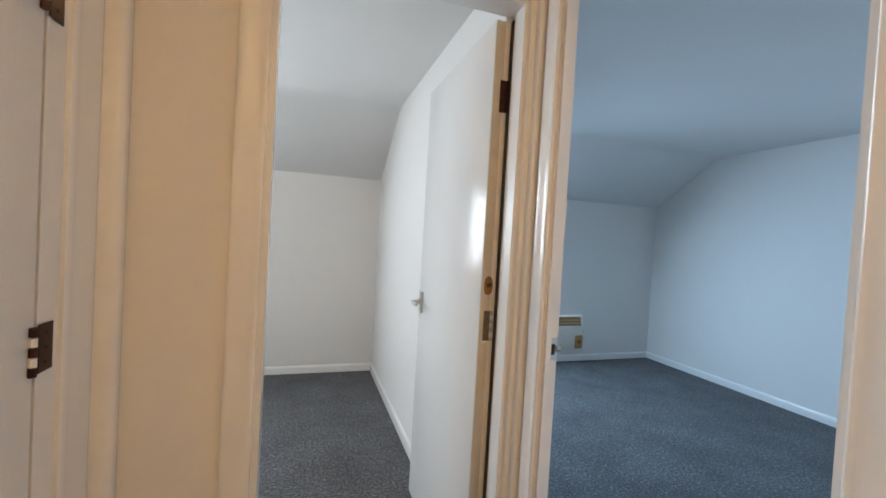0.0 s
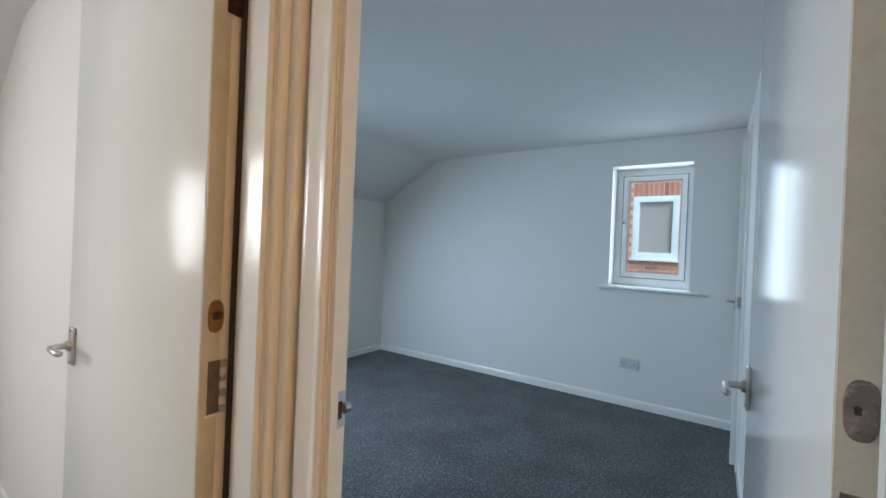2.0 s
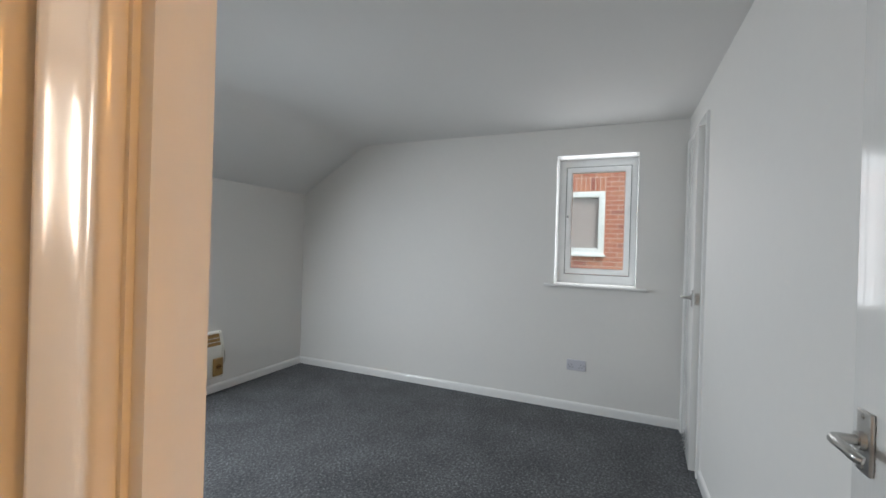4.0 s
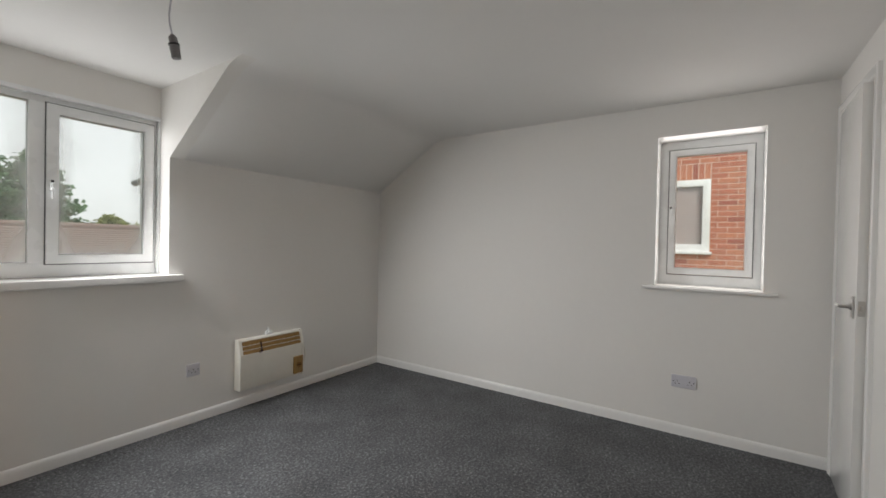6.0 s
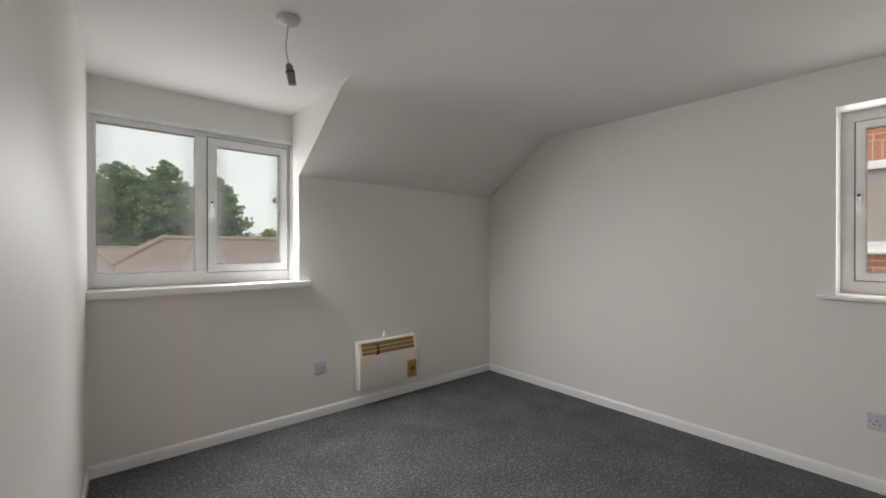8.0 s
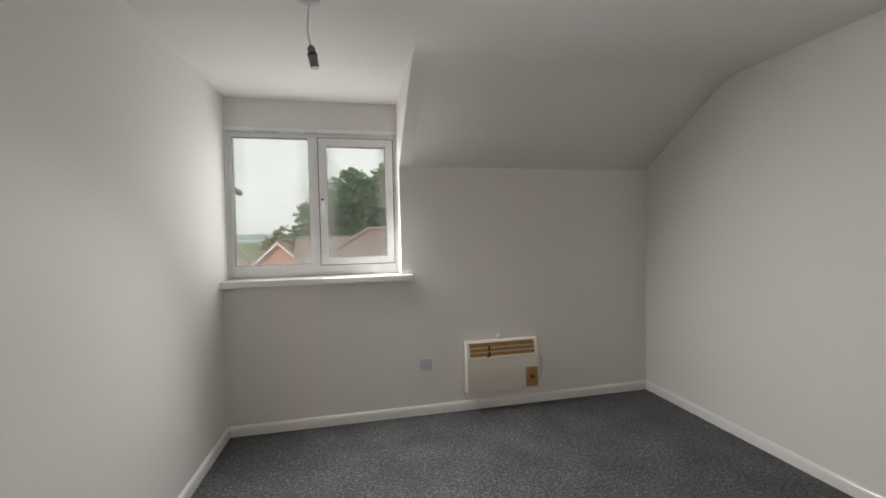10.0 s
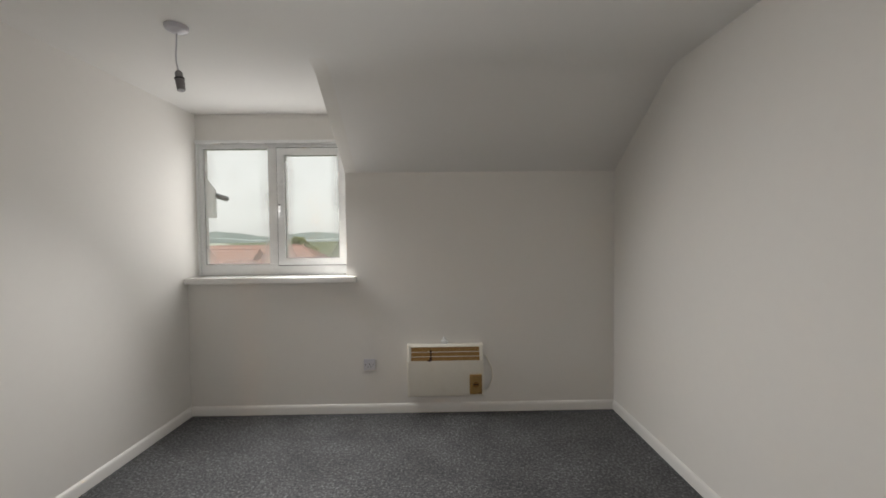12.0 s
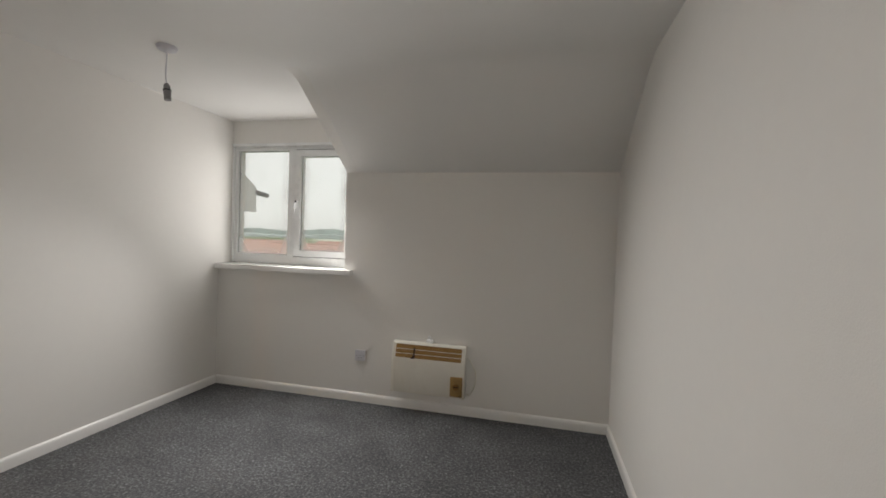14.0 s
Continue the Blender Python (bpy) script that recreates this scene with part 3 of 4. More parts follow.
part("lining", boxes((-0.31, LAND_W + 0.001, L_N - 0.008, L_N + 0.055, 0, O_T + 0.03), (-0.31, LAND_W, L_S - 0.03, L_S, 0, O_T + 0.03), (-0.31, LAND_W, L_S, L_N, O_T, O_T + 0.03)), GLOSS, door, "", False)
part("architrave", surround(L_S - 0.03, L_N + 0.048, O_T, lambda s, v, z: (LAND_W + v, s, z), 1.0, 1.0, 1.92), GLOSS, door, "cream gloss moulded architrave")
# added filler that widens the moulding as the camera sees it
part("corner_filler", round_box(LAND_W + 0.0005, LAND_W + 0.056, 1.202, 1.2495, 0.0, TOP - 0.001, 0.018, 4), GLOSS, door, "cream gloss rounded filler shaped to fit the camera's view")
leaf = part("door_leaf", round_box(-0.247, -0.207, L_S + 0.004, L_N - 0.019, 0.008, LEAF_H, 0.002, 2), DOORP, door, "flush white painted door leaf")
# a darker strip fills the closed gap and carries its shade
part("gap_shade", boxes((-0.245, LAND_W - 0.004, L_N - 0.0185, L_N - 0.0085, 0.008, LEAF_H)), RECESS, door, "dark strip holding the shade of the door gap", False)
for z in (1.058, 1.688):
    butt_hinge(door, Matrix.Translation((LAND_W + 0.004, L_N - 0.030, z)) @ Matrix.Rotation(radians(90), 4, "Z") @ Matrix.Diagonal((-1, 1, 1, 1)), RUST, 0.088, reach=(-0.062, -0.020), painted=True)

# ---- windows ----


def rails(x0, x1, z0, z1, y0, y1, w, wb=None, r=0.004, wt=None):
    """A rectangular frame, mitred at its corners, with softened front edges."""
    wb, wt = wb or w, wt or w
    section = [(0, y1), (0, y0 + r), (0.3 * r, y0 + 0.3 * r), (r, y0), (w - r, y0), (w - 0.3 * r, y0 + 0.3 * r), (w, y0 + r), (w, y1)]
    bm, rings, n = bmesh.new(), [], len(section)
    for left, low in ((1, 1), (0, 1), (0, 0), (1, 0)):
        rings.append([bm.verts.new((x0 + u if left else x1 - u, y, z0 + u * wb / w if low else z1 - u * wt / w)) for u, y in section])
    for i in range(4):
        one, two = rings[i], rings[(i + 1) % 4]
        for k in range(n):
            bm.faces.new((one[k], one[(k + 1) % n], two[(k + 1) % n], two[k]))
    bmesh.ops.recalc_face_normals(bm, faces=bm.faces)
    return bm


def pane(name, x0, x1, z0, z1, y, parent, mat):
    """A double-glazed unit: a pane within a thin dark gasket."""
    unit = part(name, boxes((x0, x1, y, y + 0.004, z0, z1)), mat, parent, "", False)
    unit.visible_shadow = False
    part("gasket", rails(x0 - 0.002, x1 + 0.002, z0 - 0.002, z1 + 0.002, y - 0.006, y - 0.001, 0.0035, None, 0.0008), GASKET_GAP, unit)
    return unit


def window_catch(parent, x, y, z, key=True):
    base = part("catch", round_box(x - 0.011, x + 0.011, y - 0.012, y, z - 0.03, z + 0.035, 0.003, 2), UPVC, parent, "white window catch with a black key button")
    part("lever", tube([(x, y - 0.012, z + 0.01), (x, y - 0.030, z + 0.006), (x, y - 0.034, z - 0.015), (x - 0.002, y - 0.032, z - 0.075)], [0.007, 0.007, 0.006, 0.004], 10), UPVC, base)
    if key:
        part("key_button", tube([(x, y - 0.010, z + 0.024), (x, y - 0.018, z + 0.024)], 0.0075, 10), DARK, base)
    return base


def dormer_window(name, x0, x1, label):
    """A two-light window: a fixed light and an opening sash, with its board."""
    win = thing(name, pose(0, 0, 0), label, "window", kind="structure")
    y0, y1, mid = 4.200, 4.270, x0 + 0.580
    low = SILL_Z + 0.086
    part("window_frame", rails(x0, x1, SILL_Z, HEAD_Z, y0, y1, 0.036, 0.086), UPVC, win)
    part("mullion", round_box(mid - 0.032, mid + 0.036, y0 - 0.001, y1, low, HEAD_Z - 0.036, 0.004), UPVC, win)
    # dark strip in place of the shadow between frame and sash
    part("shadow_gap", rails(mid + 0.034, x1 - 0.026, SILL_Z + 0.072, HEAD_Z - 0.030, y0 - 0.003, y0 + 0.0, 0.007, None, 0.0008), GASKET_GAP, win)
    sash = part("sash", rails(mid + 0.040, x1 - 0.032, SILL_Z + 0.078, HEAD_Z - 0.036, y0 - 0.016, y1 - 0.015, 0.055, 0.053, 0.005), UPVC, win)
    pane("pane", x0 + 0.036, mid - 0.032, low, HEAD_Z - 0.036, y0 + 0.030, win, GLASS)
    pane("pane", mid + 0.095, x1 - 0.087, SILL_Z + 0.131, HEAD_Z - 0.091, y0 + 0.014, sash, GLASS)
    window_catch(sash, mid + 0.062, y0 - 0.016, 1.575)
    part("cover_strip", round_box(x0, x1, DORMER_Y - 0.012, y0, HEAD_Z - 0.004, HEAD_Z + 0.022, 0.004), UPVC, win)
    for a in (x0, x1 - 0.014):
        part("side_trim", round_box(a, a + 0.014, DORMER_Y - 0.004, y0, SILL_Z, HEAD_Z - 0.004, 0.003), UPVC, win)
    return win


window = dormer_window("window_1", west(4.21) - 0.002, DORMER_X, "white plastic dormer window, a fixed light beside an opening sash")
bm = prism([(west(3.99), 3.985), (2.284, 3.985), (2.284, 4.033), (DORMER_X, 4.033), (DORMER_X, 4.224), (west(4.2), 4.224)], "z", 1.0005, SILL_Z - 0.001)
part("window_board", bevel(bm, 0.006, 3), GLOSS, window, "white gloss painted window board")
window = dormer_window("window_2", D1_W, D1_E, "white plastic dormer window of the small bedroom")
part("window_board", bevel(boxes((D1_W - 0.0, D1_E, 3.985, 4.224, 1.0005, SILL_Z - 0.001)), 0.006, 3), GLOSS, window)

# the small side window, looking at the house next door
window = thing("window_3", Matrix.Translation((4.430, 0, 0)) @ Matrix.Rotation(radians(-90), 4, "Z"), "small white plastic side window with one sash", "window", kind="structure")
a, b = -W_N, -W_S
part("window_frame", rails(a, b, W_B, W_T, 0.0, 0.065, 0.060, 0.072, 0.004, 0.064), UPVC, window)
sash = part("sash", rails(a + 0.066, b - 0.053, W_B + 0.078, W_T - 0.070, -0.018, 0.05, 0.042, 0.046, 0.005), UPVC, window)
# likewise a solid dark line for the shade round this sash
part("shadow_gap", rails(a + 0.059, b - 0.047, W_B + 0.071, W_T - 0.064, -0.002, 0.001, 0.005, None, 0.0008), GASKET_GAP, window)
pane("pane", a + 0.107, b - 0.094, W_B + 0.123, W_T - 0.111, 0.012, sash, CLEAR)
window_catch(sash, a + 0.080, -0.018, 1.565)
part("window_board", bevel(prism([(-1.452, -0.238), (-0.690, -0.238), (-0.690, -0.192), (-W_S - 0.001, -0.192), (-W_S - 0.001, 0.0), (-W_N + 0.001, 0.0), (-W_N + 0.001, -0.192), (-1.452, -0.192)], "z", 1.004, W_B - 0.002), 0.005, 3), GLOSS, window, "white gloss painted window board")
structure("wall_east_reveal", boxes((EAST - 0.002, 4.43, W_S, W_S + 0.004, W_B, W_T), (EAST - 0.002, 4.43, W_N - 0.004, W_N, W_B, W_T), (EAST - 0.002, 4.43, W_S + 0.004, W_N - 0.004, W_T - 0.004, W_T)), GLOSS, "white painted reveal of the side window", "wall")

# ---- things in the large bedroom ----


def socket(name, m, gangs, label):
    """A moulded socket plate. Local: in the plane y = 0, out along -y."""
    w = 0.043 if gangs == 1 else 0.073
    ob = thing(name, m, label, "electrical socket")
    part("plate", round_box(-w, w, -0.009, 0, -0.043, 0.043, 0.003, 3), PLASTIC, ob)
    for c in ([0.0] if gangs == 1 else [-0.036, 0.036]):
        for dx, dz, sx, sz in ((0, 0.004, 0.0022, 0.0045), (-0.011, -0.016, 0.0045, 0.0022), (0.011, -0.016, 0.0045, 0.0022)):
            part("pin_hole", boxes((c + dx - sx, c + dx + sx, -0.0095, -0.0085, dz - sz, dz + sz)), DARK, ob, "", False)
        s = c + (0.020 if c == 0 else math.copysign(0.0, c))
        part("rocker_switch", round_box(s - 0.006, s + 0.006, -0.0125, -0.009, 0.014, 0.031, 0.0015, 2), PLASTIC, ob)
    for x in ((-0.030, 0.030) if gangs == 1 else (-0.060, 0.060)):
        part("screw", tube([(x, -0.0088, 0), (x, -0.0102, 0)], 0.0035, 8), DARK, ob)
    return ob


socket("single_socket", Matrix.Translation((2.370, NORTH, 0.371)), 1, "white plastic single socket on the knee wall")
socket("double_socket", Matrix.Translation((EAST, 1.180, 0.371)) @ Matrix.Rotation(radians(-90), 4, "Z"), 2, "white plastic double socket below the side window")


def panel_heater():
    """A wall convector: cream case, sloping grille, thermostat box, cable. Local: wall at y = 0, room along -y."""
    ob = thing("panel_heater", Matrix.Translation((2.662, NORTH, 0.148)), "old cream electric panel heater with gold grille on the wall", "heater")
    w, h, d, g, t = 0.565, 0.378, 0.085, 0.262, 0.050
    side = [(-0.006, 0), (-d + 0.012, 0), (-d + 0.004, 0.003), (-d, 0.010), (-d, g), (-t - 0.004, h - 0.006), (-t + 0.004, h), (-0.006, h)]
    part("case", prism(side, "x", 0.018, w - 0.018), HEATER, ob)
    fat = [(y * 1.03 - 0.001, (z - h / 2) * 1.015 + h / 2) for y, z in side]
    for a, b in ((0.0, 0.0185), (w - 0.0185, w)):
        part("side_panel", bevel(prism(fat, "x", a, b), 0.002, 2), HEATER, ob)
    part("wall_bracket", boxes((0.06, w - 0.06, -0.006, 0.0, 0.05, h - 0.05)), STEEL, ob, "", False)
    foot, head = Vector((0, -d, g)), Vector((0, -t - 0.004, h - 0.006))
    run = (head - foot)
    out = Vector((0, -run.z, run.y)).normalized()

    def slab(x0, x1, s0, s1, v0, v1):
        bm = bmesh.new()
        v = [bm.verts.new(Vector((x, 0, 0)) + foot + run * s + out * k) for x in (x0, x1) for s in (s0, s1) for k in (v0, v1)]
        for f in ((0, 1, 3, 2), (4, 6, 7, 5), (0, 4, 5, 1), (2, 3, 7, 6), (0, 2, 6, 4), (1, 5, 7, 3)):
            bm.faces.new([v[i] for i in f])
        bmesh.ops.recalc_face_normals(bm, faces=bm.faces)
        return bm
    grille = part("grille", slab(0.028, w - 0.028, 0.04, 0.93, 0.0, 0.0015), GOLD, ob, "gold brown metal air grille", False)
    for i, s in enumerate((0.31, 0.60)):
        part("slat", slab(0.024, w - 0.024, s, s + 0.034, 0.001, 0.006), HEATER, grille, "cream slat", False)
    for s in (0.0, 0.92):
        part("grille_rim", slab(0.022, w - 0.022, s, s + 0.06, 0.0005, 0.006), HEATER, ob, "", False)
    for i in range(46):
        x = 0.034 + i * (w - 0.068) / 45
        for low, high in ((0.08, 0.30), (0.36, 0.59), (0.65, 0.90)):
            part("grille_bar", slab(x, x + 0.0045, low, high, 0.001, 0.004), BAR, grille, "", False)
    drop = [(0.168, 0.72), (0.180, 0.74), (0.182, 0.62), (0.180, 0.30), (0.184, 0.10), (0.180, 0.02), (0.168, 0.03), (0.160, 0.0), (0.148, 0.03), (0.152, 0.10), (0.164, 0.14), (0.170, 0.34)]
    bm = bmesh.new()
    low, high = [[bm.verts.new(Vector((x, 0, 0)) + foot + run * q + out * k) for x, q in drop] for k in (0.006, 0.0085)]
    bm.faces.new(high), bm.faces.new(low)
    for i in range(len(drop)):
        j = (i + 1) % len(drop)
        bm.faces.new((low[i], low[j], high[j], high[i]))
    part("scorch_mark", bm, SCORCH, grille, "dark brown scorch mark", False)
    box_ = part("thermostat", round_box(w - 0.104, w - 0.012, -d - 0.016, -d, 0.018, 0.165, 0.012, 3), DIALBOX, ob, "gold brown thermostat cover")
    part("dial", tube([(w - 0.058, -d - 0.015, 0.095), (w - 0.058, -d - 0.024, 0.095)], 0.022, 16), GOLD, box_)
    part("pointer", boxes((w - 0.076, w - 0.040, -d - 0.026, -d - 0.023, 0.092, 0.099)), SCORCH, box_, "", False)
    part("indicator", tube([(w - 0.030, -d - 0.0155, 0.032), (w - 0.030, -d - 0.018, 0.032)], 0.004, 8), SCORCH, box_)
    cable = [(w - 0.004, -0.03, 0.31), (w + 0.030, -0.012, 0.27), (w + 0.068, -0.008, 0.20), (w + 0.078, -0.008, 0.13), (w + 0.060, -0.008, 0.06), (w + 0.030, -0.008, 0.012), (w + 0.006, -0.02, 0.02)]
    part("cable", tube(cable, 0.0048, 8), HEATER, ob, "pale cream flex")
    hook = part("top_bracket", round_box(0.252, 0.306, -0.026, -0.001, h - 0.002, h + 0.026, 0.008, 3), UPVC, ob, "white plastic bracket")
    part("bracket_tip", tube([(0.280, -0.012, h + 0.026), (0.272, -0.014, h + 0.052)], [0.012, 0.007], 10), UPVC, hook)


panel_heater()


def pendant():
    ob = thing("pendant_lampholder", Matrix.Translation((1.722, 2.846, TOP)), "bare white pendant lampholder on a kinked flex, no bulb", "ceiling light")
    part("ceiling_rose", tube([(0, 0, 0), (0, 0, -0.006), (0, 0, -0.018), (0, 0, -0.026), (0, 0, -0.032)], [0.050, 0.050, 0.044, 0.026, 0.012], 28), PLASTIC, ob, "white plastic ceiling rose")
    part("flex", tube([(0, 0, -0.028), (-0.003, 0.002, -0.07), (-0.008, 0.003, -0.115), (-0.007, 0.002, -0.15), (0.0, 0, -0.185), (0.003, 0, -0.20)], 0.0032, 8), PLASTIC, ob, "white twin flex")
    top, way = Vector((0.003, 0, -0.197)), Vector((0.16, -0.06, -1)).normalized()
    body = part("lampholder", tube([top, top + way * 0.010, top + way * 0.034, top + way * 0.036, top + way * 0.062], [0.007, 0.0155, 0.0165, 0.0185, 0.0185], 20), PENDANT, ob, "white plastic lampholder, coloured grey for its backlit side")
    part("shade_ring", tube([top + way * 0.036, top + way * 0.042], 0.0205, 20), DARK, body)
    part("skirt", tube([top + way * 0.062, top + way * 0.092, top + way * 0.0925, top + way * 0.066], [0.0175, 0.0170, 0.0145, 0.0145], 20, False), PENDANT, body)
    part("contact_block", tube([top + way * 0.060, top + way * 0.070], 0.0135, 14), DARK, body)


pendant()

# ---- outside ----
BRICK_MATS = [material("red_brick", (0.50, 0.19, 0.125), 0.85, spread=0.18, scale=14, bump=0.5, bump_scale=120, stain=0.35, stain_colour=(0.38, 0.15, 0.11)),
              material("orange_brick", (0.55, 0.23, 0.145), 0.85, spread=0.18, scale=14, bump=0.5, bump_scale=120),
              material("dark_red_brick", (0.38, 0.135, 0.10), 0.85, spread=0.2, scale=14, bump=0.5, bump_scale=120)]
MORTAR = material("buff_mortar", (0.72, 0.54, 0.45), 0.95, spread=0.1, scale=20, bump=0.4, bump_scale=150)
TILE = material("brown_concrete_roof_tile", (0.20, 0.145, 0.125), 0.85, spread=0.14, scale=2.5, bump=0.4, bump_scale=60, stain=0.35, stain_colour=(0.14, 0.11, 0.10))
# duller than clean clay: the haze over the far houses is in it
ORANGE_TILE = material("orange_clay_roof_tile", (0.35, 0.20, 0.165), 0.85, spread=0.15, scale=1.5)
LEAF = material("conifer_foliage", (0.19, 0.30, 0.165), 0.75, spread=0.5, scale=1.2)
LEAF2 = material("yellow_green_foliage", (0.30, 0.33, 0.12), 0.8, spread=0.35, scale=1.5)
BARK = material("brown_bark", (0.10, 0.07, 0.05), 0.9, spread=0.3, scale=8)


def leafy(m, share):
    """Thin leaves pass some of the light that falls on their far side."""
    n, k = m.node_tree.nodes, m.node_tree.links
    b, out = n["Principled BSDF"], n["Material Output"]
    thin, mix = n.new("ShaderNodeBsdfTranslucent"), n.new("ShaderNodeMixShader")
    k.new(b.inputs["Base Color"].links[0].from_socket, thin.inputs["Color"])
    mix.inputs["Fac"].default_value = share
    k.new(b.outputs["BSDF"], mix.inputs[1])
    k.new(thin.outputs["BSDF"], mix.inputs[2])
    k.new(mix.outputs["Shader"], out.inputs["Surface"])


leafy(LEAF, 0.4)
leafy(LEAF2, 0.4)
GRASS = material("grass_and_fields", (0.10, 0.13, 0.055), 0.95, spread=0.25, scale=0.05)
# the next two colours have the haze of distance mixed in
FIELD = material("hazed_far_field", (0.42, 0.46, 0.38), 0.95, spread=0.2, scale=0.02)
WOODS = material("hazed_far_woods", (0.37, 0.43, 0.44), 0.95, spread=0.2, scale=0.06)
GUTTER = material("grey_gutter_plastic", (0.16, 0.165, 0.17), 0.5)
BLIND = material("pale_pink_grey_blind", (0.66, 0.57, 0.56), 0.7, spread=0.04, scale=6)

GROUND = -2.65
tagged(structure("ground", boxes((-1500, 1500, -1500, 1500, GROUND - 1, GROUND)), GRASS, "grassy ground round the houses and far fields", "ground"), kind="structure")

# the house next door: brick wall and a white window with a drawn blind
NX = 7.75
house = thing("neighbour_house", pose(0, 0, 0), "red brick house next door with a white window", "house")
NW0, NW1, NZ0, NZ1 = 1.100, 1.765, 1.255, 2.270
part("wall", boxes((NX + 0.001, NX + 0.3, -5, NW0, GROUND, 3.4), (NX + 0.001, NX + 0.3, NW1, 6.0, GROUND, 3.4), (NX + 0.001, NX + 0.3, NW0, NW1, GROUND, NZ0), (NX + 0.001, NX + 0.3, NW0, NW1, NZ1, 3.4),
                   (NX + 0.3, NX + 6, -5, 6.0, GROUND, 3.35)), MORTAR, house, "buff mortar bed of the brick wall", False)
part("roof", prism([(NX - 0.25, 3.30), (NX + 3.2, 5.4), (NX + 6.6, 3.30), (NX + 6.6, 3.42), (NX + 3.2, 5.55), (NX - 0.25, 3.42)], "y", -5.3, 6.3), TILE, house, "brown tiled roof", False)
nwin = part("window", rails(-NW1, -NW0, NZ0, NZ1, 0, 0.06, 0.092, 0.105, 0.004), UPVC, house, "white plastic casement window")
nwin.matrix_local = Matrix.Translation((NX - 0.004, 0, 0)) @ Matrix.Rotation(radians(-90), 4, "Z")
glass = part("pane", boxes((-NW1 + 0.088, -NW0 - 0.088, 0.03, 0.034, NZ0 + 0.10, NZ1 - 0.088)), CLEAR, nwin, "", False)
glass.visible_shadow = False
part("sill", round_box(-NW1 - 0.03, -NW0 + 0.03, -0.05, 0.02, NZ0 - 0.035, NZ0 + 0.002, 0.006, 2), UPVC, nwin, "white window sill")
for i in range(34):
    z = NZ0 + 0.100 + i * 0.0244
    part("blind_slat", prism([(0.040, z), (0.050, z + 0.021), (0.0512, z + 0.020), (0.0412, z - 0.001)], "x", -NW1 + 0.090, -NW0 - 0.090), BLIND, nwin, "", False)
part("room_behind", boxes((-NW1, -NW0, 0.062, 0.09, NZ0, NZ1)), BLIND, nwin, "", False)


def brick_mesh(w, h, mat):
    return mesh("brick", bevel(boxes((-0.003, 0.05, -w / 2, w / 2, -h / 2, h / 2)), 0.004, 1), mat)


BRICKS = {(kind, i): brick_mesh(w, h, m) for kind, w, h in (("stretcher", 0.215, 0.065), ("header", 0.1025, 0.065), ("soldier", 0.065, 0.215)) for i, m in enumerate(BRICK_MATS)}


def brick(kind, y, z):
    ob = new("brick", BRICKS[kind, random.choice((0, 0, 1, 1, 1, 2))])
    ob.parent = house
    ob.location = (NX + random.uniform(-0.002, 0.002), y, z)


rest = bmesh.new()
for row in range(-14, 30):
    z = NZ0 - 0.035 - 0.0375 + row * 0.075
    y = -0.9 + (0.1125 if row % 2 else 0.0)
    while y < 3.2:
        low, high = y - 0.1075, y + 0.1075
        in_window = NZ0 - 0.036 < z < NZ1
        in_soldiers = NZ1 < z < NZ1 + 0.225
        edge0, edge1 = NW0, NW1
        if not (in_window or in_soldiers) or high < edge0 + 0.01 or low > edge1 - 0.01:
            near = 0.5 < y < 2.5 and 0.95 < z < 2.75
            if near:
                brick("stretcher", y, z)
            else:
                box(rest, NX - 0.002, NX + 0.01, low, high, z - 0.0325, z + 0.0325)
        elif low < edge0 - 0.05:
            box(rest, NX - 0.002, NX + 0.01, low, edge0 - 0.008, z - 0.0325, z + 0.0325)
        elif high > edge1 + 0.05:
            box(rest, NX - 0.002, NX + 0.01, edge1 + 0.008, high, z - 0.0325, z + 0.0325)
        y += 0.225
for i in range(9):
    brick("soldier", NW0 + 0.037 + i * 0.0739, NZ1 + 0.1125)
tagged(part("brickwork", rest, BRICK_MATS[0], house, "red brick courses", False), kind="stuff")


